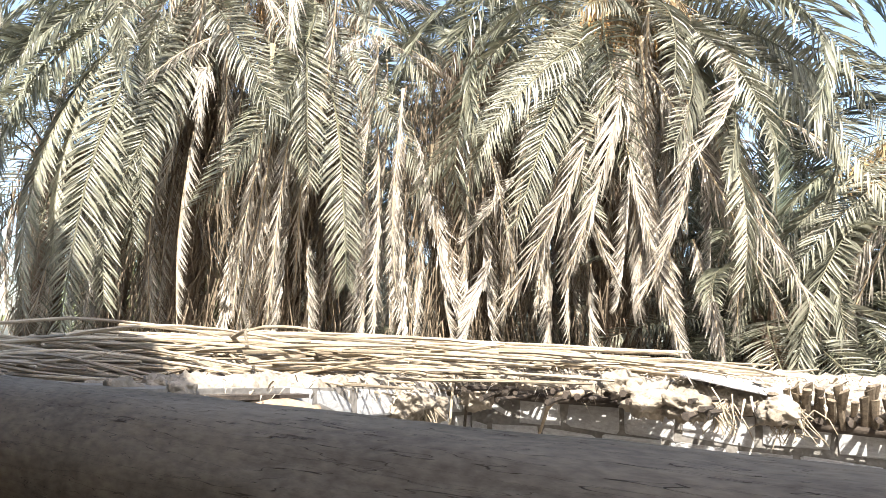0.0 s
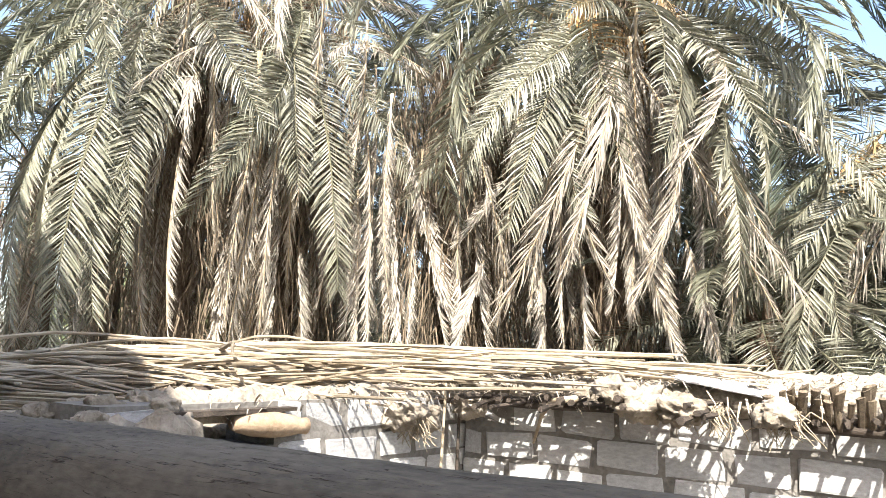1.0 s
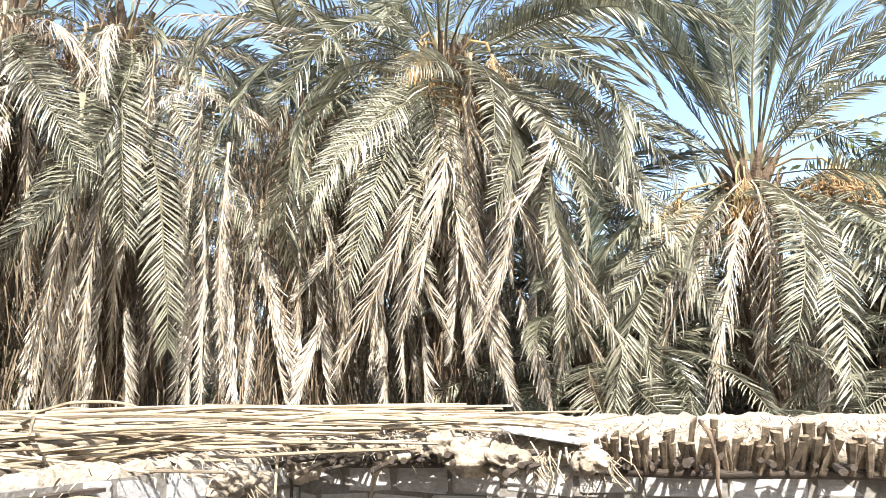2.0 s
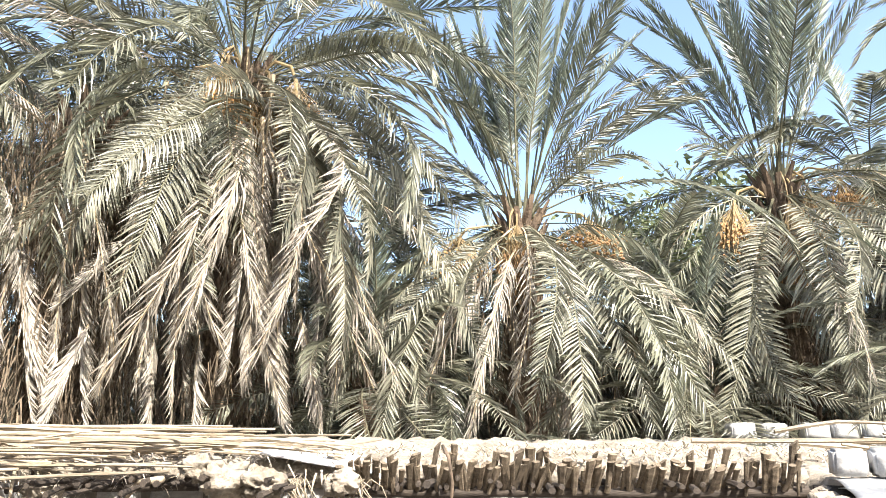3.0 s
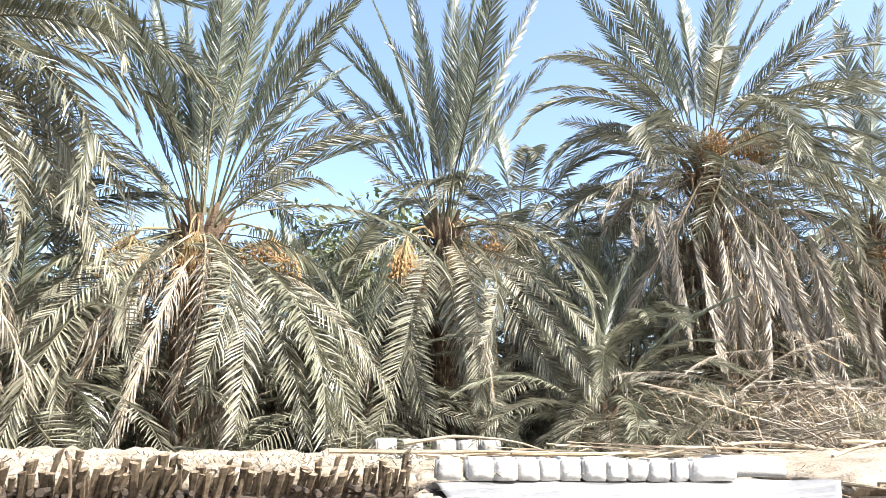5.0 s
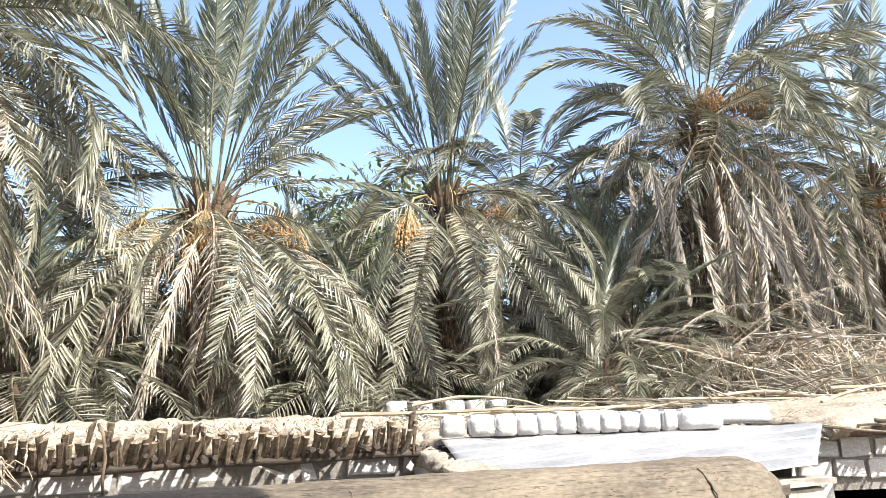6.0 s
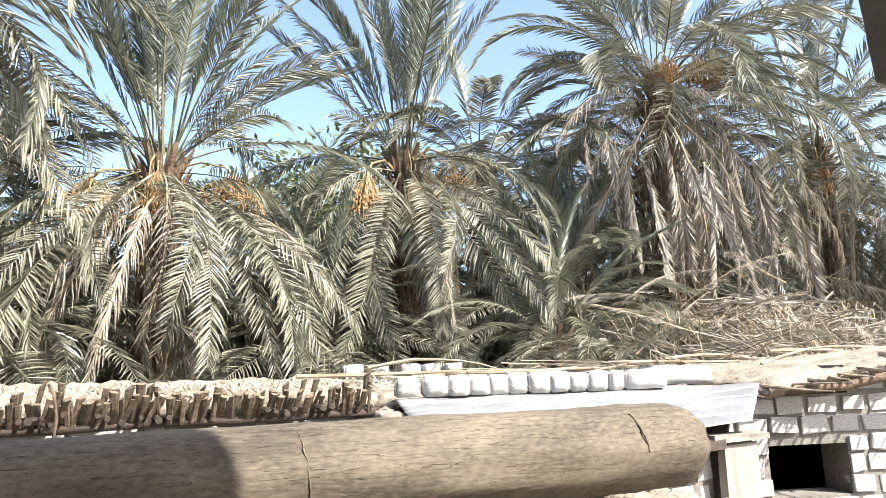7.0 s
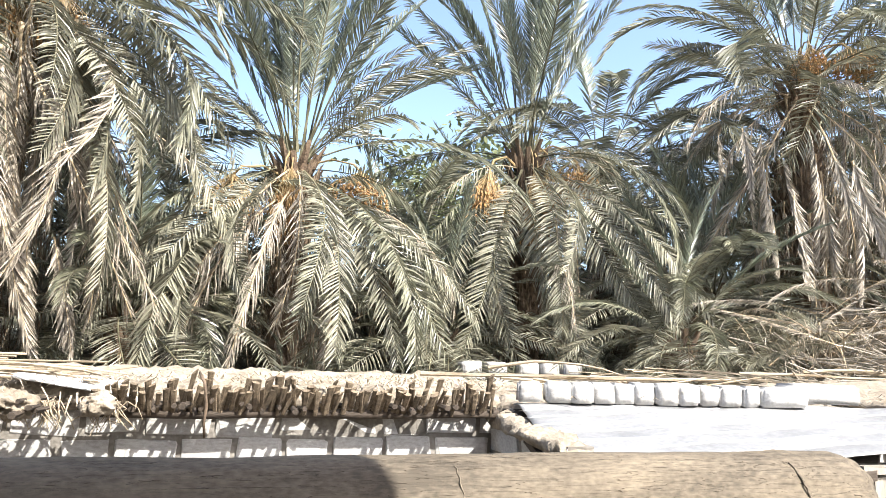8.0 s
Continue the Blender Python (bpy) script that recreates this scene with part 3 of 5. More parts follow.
def palm(x, y, heart, size, ups, archs, droops, deads, rags, fruits, seed, label, turn=0.0, radius=0.2, floor=2.3, spread=1.0, fibre=900, keys=(), clear=0.0, loose=3.2, bunches=()):
    """A date palm: trunk, fronds in tiers from the upright heart to the dead skirt down the trunk, and fruit bunches.
    keys: fronds of its own, as (tier, compass degrees, rise in degrees, scale)."""
    r = random.Random(seed)
    root = thing("date_palm", label, "palm tree", "date palms of the grove", at=(x, y, 0))
    trunk_part(root, heart, radius, seed)
    if fibre:
        fibre_part(root, heart, radius, max(0.4, heart - floor), fibre, seed, loose)
    az = turn

    def put(kind, e, sc, dz=0.0, a=None, rad=None):
        nonlocal az
        if a is None:
            az += 2.39996 + r.uniform(-0.25, 0.25)
            a = az
        if clear and kind in ("droop", "arch") and math.cos(a + math.pi / 2) > math.cos(radians(clear)):
            return
        me = r.choice(FR[kind])
        rad = radius * 0.7 if rad is None else rad
        m = Matrix.Translation((math.cos(a) * rad, math.sin(a) * rad, heart + dz)) @ Matrix.Rotation(a, 4, "Z") @ Matrix.Rotation(-radians(e), 4, "Y") @ Matrix.Rotation(r.uniform(-0.5, 0.5), 4, "X") @ Matrix.Diagonal((sc, sc, sc, 1))
        piece("dead_frond" if kind in ("dead", "rag") else "frond", me, root, m)

    for k in range(ups):
        put("up", 88 - 48 * k / max(1, ups) + r.uniform(-5, 5), size * r.uniform(0.9, 1.1), 0.15)
    for k in range(archs):
        put("arch", 58 - 40 * k / max(1, archs) + r.uniform(-8, 8), size * r.uniform(0.85, 1.1), 0.05)
    for k in range(droops):
        put("droop", 32 - 50 * k / max(1, droops) + r.uniform(-10, 10), size * r.uniform(0.8, 1.08), -0.1 - 0.3 * k / max(1, droops))
    deep = heart - floor
    for k in range(deads):
        put("dead", 18 - 50 * r.random(), size * r.uniform(0.75, 1.05), -0.2 - min(1.6, 0.45 * deep) * r.random(), rad=radius + 0.1 * spread)
    for k in range(rags):
        put("rag", -78 - 14 * r.random(), size * r.uniform(0.7, 1.1), -0.3 - max(0.2, deep - 2.2 * size) * r.random(), rad=radius + rnd(0.05, 0.75) * spread)
    for k in range(fruits):
        a = -math.pi / 2 + r.uniform(-1.7, 1.7)
        m = Matrix.Translation((math.cos(a) * 0.15, math.sin(a) * 0.15, heart - 0.05)) @ Matrix.Rotation(a, 4, "Z") @ Matrix.Diagonal((size * (1.0 if clear else 0.55), size * 0.55, size * 0.8, 1))
        stalk = piece("spadix", BUNCH[k % 2][0], root, m)
        tagged(piece("fruit", BUNCH[k % 2][1], stalk, Matrix()), kind="stuff")
    for k, (a, sx, sz, dz) in enumerate(bunches):
        m = Matrix.Translation((0.12 * math.cos(radians(a)), 0.12 * math.sin(radians(a)), heart + dz)) @ Matrix.Rotation(radians(a), 4, "Z") @ Matrix.Diagonal((sx, 0.7, sz, 1))
        stalk = piece("spadix", BUNCH[k % 2][0], root, m)
        tagged(piece("fruit", BUNCH[k % 2][1], stalk, Matrix()), kind="stuff")
    for kind, a, e, sc in keys:
        put(kind, e, sc, 0.05, a=radians(a))
    return root


def own_fronds(root, heart, kind, rows):
    """Fronds that a palm has beside its common ones: compass degrees, rise at the heart, bend along it, length."""
    per, leaf, angle, droop, mats, fold, bare, ragged, twist, wide, mess = TIERS[kind]
    r = random.Random(len(rows) + int(heart * 100))
    name = "dead_frond" if kind == "dead" else "frond"
    for a, e, bend, length in rows:
        me = frond_mesh(name, length, bend, int(per * length), leaf * min(1.1, 0.55 + 0.14 * length), angle, droop, mats, r.randrange(10 ** 6), fold=fold, bare=bare, ragged=ragged, twist=twist, wide=wide, mess=mess)
        c = Vector((math.cos(radians(a)), math.sin(radians(a)), 0))
        piece(name, me, root, Matrix.Translation(c * 0.1 + Vector((0, 0, heart - (0.0 if kind in ("up", "arch") else r.uniform(0.0, 0.4))))) @ Matrix.Rotation(radians(a), 4, "Z") @ Matrix.Rotation(-radians(e), 4, "Y") @ Matrix.Rotation(r.uniform(-0.8, 0.8), 4, "X"))


def hanging_rags(root, rows):
    """Dead fronds that hang straight down with their leaflets folded: head (x, y, z), foot (x, z)."""
    r = random.Random(len(rows))
    for x, y, z, fx, fz in rows:
        d = Vector((fx - x, -0.15, fz - z))
        length = d.length * 1.05
        me = frond_mesh("dead_frond", length, 4, int(74 * length), min(0.38, 0.1 + 0.2 * length), 14, 0.35, DRY, r.randrange(10 ** 6), fold=-0.2, bare=0.02, ragged=0.12, twist=1.6, wide=0.038, mess=1.3)
        m = Matrix.Translation(Vector((x, y, z)) - root.location) @ d.to_track_quat("X", "Z").to_matrix().to_4x4() @ Matrix.Rotation(r.uniform(-3, 3), 4, "X")
        piece("dead_frond", me, root, m)


palm_silvery = palm(-6.98, 7.00, 6.71, 1.2, 5, 6, 6, 10, 30, 2, 1, "large date palm with drooping silvery fronds above a dead skirt", spread=1.6, fibre=3600, loose=4.5)
own_fronds(palm_silvery, 6.71, "arch", [
            (-102, -36, 68, 4.76), (-119, -30, 68, 4.42), (-123, -19, 68, 3.77), (-125, -8, 70, 3.34), (-82, -30, 69, 3.22), (-96, -27, 70, 3.82), (-124, -2, 67, 2.91), (-108, -16, 72, 2.83), (-84, -36, 71, 5.27),
            (-129, -20, 71, 4.3)])
own_fronds(palm_silvery, 6.71, "fish", [
            (-88, -42, 58, 4.75), (-70, -44, 56, 4.49), (-68, -42, 58, 5.14), (-40, -41, 57, 3.76), (-44, -30, 55, 3.34), (-25, -38, 53, 3.49), (-57, -38, 56, 3.6), (-86, -42, 55, 4.25), (-67, -44, 55, 3.9)])
palm_straw = palm(-6.04, 7.70, 6.67, 1.2, 5, 6, 6, 12, 44, 2, 2, "date palm hung with long dry straw-coloured fronds", spread=1.8, fibre=3600, loose=4.5)
own_fronds(palm_straw, 6.67, "fish", [
            (-49, -38, 57, 3.4), (-35, -44, 55, 4.16), (-33, -42, 54, 3.54), (-7, -24, 54, 2.4), (-20, -34, 55, 3.04)])
own_fronds(palm_straw, 6.67, "arch", [
            (9, -6, 91, 2.32), (-37, -34, 93, 3.99), (-96, -22, 92, 1.96), (-59, -16, 91, 2.41), (-22, -4, 95, 2.07), (30, 14, 91, 2.12)])
palm_old = palm(-4.00, 8.60, 5.56, 1.05, 0, 2, 2, 8, 22, 0, 12, "old palm stem draped in dry hanging fronds", spread=1.8, fibre=3600, loose=4.5)
palm_red = palm(-2.47, 9.20, 6.32, 1.2, 8, 10, 14, 12, 40, 3, 3, "date palm with red-brown fruit and a skirt of dead fronds", spread=1.6, fibre=1800, loose=4.0, bunches=[(-100, 0.9, 1.6, 0.1), (-70, 1.1, 1.8, 0.0), (-130, 1.2, 1.5, -0.1), (-50, 1.3, 1.5, -0.2), (-85, 1.4, 1.3, -0.1), (-110, 0.6, 1.8, 0.1), (-25, 1.3, 1.4, 0.0)])
own_fronds(palm_red, 6.32, "up", [
            (-157, 82, 34, 1.7), (109, 86, 9, 2.19), (-11, 80, 25, 1.76), (17, 70, 40, 2.04), (-155, 72, 71, 1.66), (-89, 86, 96, 1.39)])
own_fronds(palm_red, 6.32, "arch", [
            (0, 44, 92, 2.77), (17, 60, 80, 2.92), (-10, 10, 92, 3.43), (-17, -6, 94, 3.89), (-154, 10, 90, 1.83), (-164, 42, 92, 1.9), (25, 64, 51, 2.37), (5, 26, 95, 2.97), (-11, 24, 93, 2.51),
            (-120, -12, 95, 2.56), (-112, 40, 91, 1.29), (-124, 8, 91, 3.27), (-119, -8, 93, 3.39)])
own_fronds(palm_red, 6.32, "fish", [
            (-51, -18, 55, 2.97), (-42, -24, 58, 3.32), (-87, -30, 57, 3.21), (-95, -36, 58, 3.39), (-80, -20, 58, 3.15), (-23, -32, 54, 3.82), (-35, -34, 56, 4.08), (-115, -34, 54, 2.95), (-58, -12, 54, 2.6),
            (-31, -28, 57, 3.52), (-86, -32, 56, 3.71), (-98, -28, 58, 3.2), (-50, -20, 54, 3.27), (-31, -28, 55, 3.88), (-14, -22, 58, 3.64), (-113, -34, 54, 3.37)])
own_fronds(palm_red, 6.32, "dead", [
            (-69, -35, 74, 4.3), (-58, -36, 74, 4.26), (-64, -27, 77, 3.86), (-40, -33, 77, 4.03), (-51, -38, 75, 3.95), (-92, -36, 77, 3.96), (-25, -26, 76, 3.81), (-48, -37, 73, 4.4)])
palm_young = palm(0.88, 10.30, 4.80, 1.15, 8, 5, 10, 4, 8, 0, 4, "young date palm with upright fronds and hanging orange fruit stalks", spread=1.0, clear=60, fibre=500, bunches=[(-112, 0.6, 1.25, -0.05), (-100, 0.5, 1.0, 0.0), (-22, 1.5, 0.7, 0.0), (-150, 1.5, 0.8, -0.2)])
own_fronds(palm_young, 4.80, "up", [
            (179, 82, 2, 4.37), (-110, 87, 9, 4.35), (45, 87, 10, 5.2), (-7, 82, 13, 4.63), (-27, 77, 27, 3.77), (165, 78, 8, 4.18), (-153, 72, 19, 3.16), (-110, 84, 29, 3.4), (-62, 84, 33, 3.53),
            (-3, 70, 31, 3.54), (163, 66, 11, 3.24), (16, 78, 13, 4.98), (133, 70, 0, 3.98)])
own_fronds(palm_young, 4.80, "arch", [
            (-18, 60, 93, 2.86), (-36, 36, 90, 2.29), (-35, 66, 58, 2.5), (169, 56, 24, 2.46), (-164, 52, 54, 2.05), (2, 60, 50, 3.1)])
own_fronds(palm_young, 4.80, "fish", [
            (-125, -18, 57, 3.96), (-132, -21, 55, 3.28), (-123, -20, 56, 3.18), (-72, -27, 53, 3.51), (-62, -26, 54, 3.31), (-80, -17, 55, 3.27), (-143, -24, 57, 3.74), (-44, -16, 54, 3.09), (-116, -14, 55, 2.93)])
own_fronds(palm_young, 4.80, "droop", [
            (-38, -6, 63, 2.61), (-51, -20, 62, 3.63), (-60, -16, 61, 3.42), (-148, -10, 62, 2.7), (-77, -28, 64, 2.72)])
own_fronds(palm_young, 4.80, "dead", [
            (-86, -26, 77, 2.74), (-111, -26, 73, 3.36), (-119, -25, 78, 3.26), (-104, -23, 76, 3.5)])
palm_upright = palm(4.60, 11.30, 5.55, 1.2, 9, 5, 10, 4, 8, 0, 5, "date palm with upright green fronds and orange fruit stalks", spread=1.0, clear=60, fibre=500, bunches=[(-80, 0.5, 1.6, -0.1), (-95, 0.6, 1.9, -0.1), (-150, 1.5, 1.2, -0.2), (-60, 0.7, 1.3, 0.0), (-30, 1.3, 1.0, 0.1)])
own_fronds(palm_upright, 5.55, "up", [
            (161, 80, 15, 4.79), (127, 85, 10, 5.66), (-123, 88, 9, 5.04), (3, 87, 9, 5.54), (-40, 82, 16, 4.79), (-19, 76, 17, 4.44), (155, 72, 20, 3.75), (175, 76, 31, 4.23), (-75, 85, 35, 3.89),
            (-139, 85, 29, 3.88), (-39, 74, 26, 2.76), (-108, 88, 74, 3.16)])
own_fronds(palm_upright, 5.55, "arch", [
            (159, 64, 21, 4.05), (-22, 54, 92, 2.35), (155, 60, 46, 2.94), (-62, 0, 90, 3.78), (-58, 4, 92, 3.21), (178, 54, 92, 1.64)])
own_fronds(palm_upright, 5.55, "dry", [
            (-65, 34, 99, 1.83), (-83, 16, 98, 1.92), (-146, -1, 98, 2.3)])
own_fronds(palm_upright, 5.55, "fish", [
            (-74, -28, 54, 4.05), (-62, -22, 57, 4.11), (-86, -38, 57, 3.82), (-110, -37, 56, 4.06), (-123, -37, 56, 3.96), (-135, -36, 56, 3.9), (-139, -28, 56, 3.27), (-79, -24, 58, 3.53), (-99, -30, 56, 3.64)])
own_fronds(palm_upright, 5.55, "droop", [
            (-144, -32, 62, 4.14), (-163, -23, 64, 2.83), (-167, -28, 62, 3.49), (-46, -14, 63, 4.04)])
palm_tall = palm(8.64, 9.70, 6.79, 1.15, 12, 13, 10, 6, 16, 0, 6, "tall date palm with yellow fruit above a brown dead skirt", spread=1.3, fibre=900, loose=3.5, bunches=[(-115, 0.9, 0.7, 0.45), (-60, 1.7, 0.7, 0.4), (-80, 1.4, 0.7, 0.35), (-130, 1.2, 0.7, 0.3)])
own_fronds(palm_tall, 6.79, "up", [
            (138, 80, 9, 3.69), (53, 86, 7, 4.21), (-46, 84, 19, 3.51), (-36, 76, 36, 3.24), (-110, 88, 36, 2.98)])
own_fronds(palm_tall, 6.79, "arch", [
            (138, 66, 42, 3.8), (150, 62, 52, 2.88), (-49, 56, 92, 2.69), (-44, 68, 71, 2.99), (-57, 36, 93, 3.04), (-45, 54, 92, 3.59), (135, 62, 61, 3.82), (157, 36, 92, 2.57), (-84, -4, 95, 4.13),
            (-71, 4, 91, 3.75), (-62, 14, 91, 2.9), (-55, 22, 91, 3.34), (-87, 4, 95, 3.36), (137, 53, 93, 3.34)])
own_fronds(palm_tall, 6.79, "fish", [
            (165, 36, 53, 2.72), (-144, 20, 54, 2.02), (171, 4, 57, 2.68), (-149, -1, 55, 2.03), (-168, -2, 53, 2.16), (-110, -6, 54, 2.12), (-137, 26, 57, 2.1), (-118, 16, 55, 1.98), (-177, 26, 56, 1.82)])
own_fronds(palm_tall, 6.79, "dead", [
            (-169, -24, 74, 2.62), (-147, -34, 78, 3.42), (-105, -33, 74, 3.16), (-87, -33, 78, 4.05), (-73, -29, 74, 4.06), (-167, -8, 76, 2.47), (-113, -41, 75, 3.96)])
hanging_rags(palm_old, [
            (-4.83, 7.69, 4.00, -4.51, 2.35), (-5.16, 7.87, 4.27, -5.18, 3.38), (-4.42, 7.69, 4.04, -4.09, 2.35), (-4.06, 7.78, 3.19, -4.07, 2.35), (-4.30, 7.78, 4.59, -3.80, 3.63), (-4.13, 7.96, 3.98, -3.60, 2.48),
            (-3.06, 7.96, 4.03, -3.58, 3.41), (-3.66, 7.96, 3.43, -3.47, 2.37), (-3.94, 7.87, 3.31, -3.67, 2.39), (-3.24, 7.78, 3.15, -3.39, 2.36), (-2.82, 7.87, 4.38, -2.80, 3.66), (-6.27, 7.14, 3.49, -6.05, 2.31),
            (-5.67, 7.32, 3.88, -5.48, 2.32), (-5.38, 7.41, 3.34, -5.16, 2.33), (-3.52, 8.06, 3.93, -3.36, 2.37), (-5.51, 7.87, 4.11, -5.23, 3.25), (-6.27, 7.50, 4.11, -6.06, 2.33)])
hanging_rags(palm_tall, [
            (6.97, 9.04, 5.62, 6.97, 4.67), (7.22, 8.98, 5.53, 7.19, 4.21), (7.48, 8.89, 5.27, 7.52, 3.91), (7.82, 8.73, 5.65, 7.99, 3.99), (7.78, 8.29, 5.06, 8.01, 4.05), (8.01, 8.22, 5.02, 8.20, 3.65),
            (8.31, 8.06, 4.67, 8.43, 3.34), (8.62, 7.87, 4.64, 8.69, 2.88), (8.35, 7.67, 4.96, 8.35, 3.83), (8.65, 7.47, 4.53, 8.65, 3.43), (8.85, 7.39, 4.06, 8.83, 2.85), (7.87, 8.69, 5.24, 7.78, 3.78),
            (7.20, 8.85, 4.63, 7.19, 3.61), (8.05, 8.18, 4.27, 7.88, 3.24), (8.36, 8.00, 3.94, 8.30, 2.85), (6.94, 9.51, 5.68, 6.80, 5.03), (7.69, 8.39, 4.55, 7.66, 3.40), (7.50, 8.73, 4.62, 7.52, 3.32)])
hanging_rags(palm_red, [
            (-1.99, 8.1, 5.11, -1.79, 3.87), (-1.94, 8.1, 4.03, -1.95, 2.79), (-1.84, 8.1, 3.86, -1.66, 2.33), (-1.82, 8.3, 4.01, -1.81, 2.7), (-1.61, 8.2, 3.22, -1.45, 2.39), (-1.39, 8.2, 3.3, -1.12, 2.3),
            (-2.28, 8, 3.07, -2.23, 2.22), (-2.77, 8.1, 3.28, -2.68, 2.22), (-2.53, 8.3, 3.87, -2.52, 3.1)])
palm(-9.5, 6.7, 4.5, 1.1, 2, 12, 18, 8, 14, 0, 9, "lower date palm with long drooping fronds at the grove's edge", fibre=400)
palm(-10.6, 8.4, 5.5, 1.3, 12, 20, 20, 10, 20, 1, 7, "date palm at the edge of the grove")
palm(13.2, 10.2, 6.3, 1.3, 12, 22, 24, 12, 20, 1, 8, "date palm at the shaded far end of the grove")
# the grove behind, and low shoots between the stems
for k, (bx, by, bh) in enumerate([(-9.5, 13.0, 5.2), (-5.5, 12.2, 6.2), (-3.9, 11.4, 6.4), (-0.7, 12.6, 3.5), (2.7, 12.9, 3.6), (6.9, 12.9, 6.0), (10.9, 12.6, 6.4), (-7.9, 10.6, 5.6), (5.0, 14.5, 3.9), (9.2, 13.2, 4.4), (0.9, 13.4, 3.3), (-2.2, 13.2, 4.6), (12.2, 11.4, 4.8), (14.5, 13.5, 5.2), (18.0, 12.0, 5.0), (16.0, 8.5, 4.6)]):
    palm(bx, by, bh, 1.25, 1, 18, 26, 14, 18, 0, 40 + k, "date palm crowded into the grove behind", fibre=300, spread=1.5)
for k, (bx, by, bh, sz) in enumerate([(-1.0, 8.6, 0.9, 0.62), (-2.9, 8.3, 1.1, 0.6), (-0.4, 9.9, 1.3, 0.7), (2.6, 10.6, 1.2, 0.75), (3.7, 10.4, 1.2, 0.7), (6.7, 10.6, 1.3, 0.85), (-4.6, 10.2, 1.0, 0.8), (-7.6, 9.5, 1.0, 0.9), (-0.2, 11.2, 1.2, 0.9), (7.4, 9.0, 1.3, 0.7), (11.2, 9.4, 1.2, 0.9), (-9.2, 7.6, 0.8, 0.7), (1.6, 12.4, 1.4, 1.0), (4.0, 13.0, 1.4, 1.0), (6.0, 12.6, 1.4, 1.0), (-1.6, 12.0, 1.4, 1.0), (8.0, 12.4, 1.4, 1.0), (-3.8, 11.8, 1.4, 1.0), (-7.4, 11.6, 1.4, 1.0), (12.8, 12.2, 1.4, 1.0), (0.2, 15.0, 1.6, 1.1), (3.2, 15.5, 1.6, 1.1), (7.5, 16.0, 1.6, 1.1)]):
    palm(bx, by, bh, sz, 0, 20, 10, 3, 4, 0, 60 + k, "low clump of date palm shoots among the stems", radius=0.12, floor=0.6, fibre=100)


for bx, by, bh, sz, sd in ((6.7, 10.1, 2.9, 0.8, 91), (5.9, 9.2, 2.5, 0.7, 94), (7.4, 10.4, 3.3, 0.85, 95), (-0.95, 9.75, 2.6, 0.8, 92), (3.1, 10.9, 2.5, 0.8, 93)):
    palm(bx, by, bh, sz, 6, 10, 14, 3, 4, 0, sd, "short date palm with fronds spreading low to the ground", radius=0.13, floor=1.0, fibre=150,
         keys=[("fish", -95 + d, e, sz * 1.1) for d, e in ((-62, 20), (-40, 4), (-18, -8), (8, 2), (30, -4), (52, 12), (70, 24))])


# ---- the thicket that closes the grove ----
def palm_thicket():
    """Crossing blades of low growth, too far off to pick apart."""
    r = random.Random(77)
    verts, faces = [], []
    for k in range(30000):
        x, y = r.uniform(-22, 26), r.uniform(16.2, 19.5)
        top = 4.3 + 0.5 * noise2(x, y, 0, 0.6)
        p = Vector((x, y, top * r.random() ** 0.8))
        a = r.uniform(0, 6.283)
        d = Vector((math.cos(a), math.sin(a) * 0.6, r.uniform(-0.6, 0.9))).normalized() * r.uniform(0.4, 0.9)
        w = Vector((-d.y, d.x, 0.6)).normalized() * r.uniform(0.03, 0.07)
        i = len(verts)
        verts += [p, p + d * 0.45 + w, p + d, p + d * 0.45 - w]
        faces.append((i, i + 1, i + 2, i + 3))
    tagged(new("palm_thicket", mesh_of("palm_thicket", verts, faces, [LEAF])), "dense low thicket of palm leaves behind the grove", "thicket", kind="stuff")


palm_thicket()


# ---- a broad-leaved tree far behind ----
def leafy_tree(x, y, height, spread, seed, label):
    r = random.Random(seed)
    root = thing("leafy_tree", label, "tree", at=(x, y, 0))
    bm = bmesh.new()
    tube(bm, [(0, 0, 0), (0.1, 0, height * 0.3), (0, 0.1, height * 0.55)], [0.25, 0.2, 0.15], 10)
    tips = []
    for k in range(9):
        a = k * 2.4
        p = Vector((math.cos(a) * spread * r.uniform(0.3, 0.7), math.sin(a) * spread * r.uniform(0.3, 0.7), height * r.uniform(0.6, 0.9)))
        tube(bm, [(0, 0.05, height * 0.45), p * 0.6 + Vector((0, 0, height * 0.25)), p], [0.1, 0.06, 0.03], 6)
        tips.append(p)
    part("trunk", bm, BARK, root)
    verts, faces = [], []
    for k in range(5200):
        c = r.choice(tips)
        d = Vector((r.gauss(0, 1), r.gauss(0, 1), r.gauss(0, 0.8)))
        p = c + d * spread * 0.26
        o = Vector((r.gauss(0, 1), r.gauss(0, 1), r.gauss(-0.3, 0.6))).normalized()
        w = o.cross(Vector((r.gauss(0, 1), r.gauss(0, 1), r.gauss(0, 1)))).normalized() * 0.05
        i = len(verts)
        verts += [p, p + o * 0.1 + w, p + o * 0.24, p + o * 0.1 - w]
        faces.append((i, i + 1, i + 2, i + 3))
    crown = new("crown", mesh_of("crown", verts, faces, [TREELEAF]))
    crown.parent = root


leafy_tree(5.6, 17.5, 8.0, 2.6, 5, "rounded green leafy tree behind the palms")
leafy_tree(-17.0, 14.0, 4.4, 2.6, 6, "sunlit yellow-green bush beyond the grove")
leafy_tree(-22.0, 17.0, 5.0, 3.2, 7, "sunlit yellow-green bush beyond the grove")


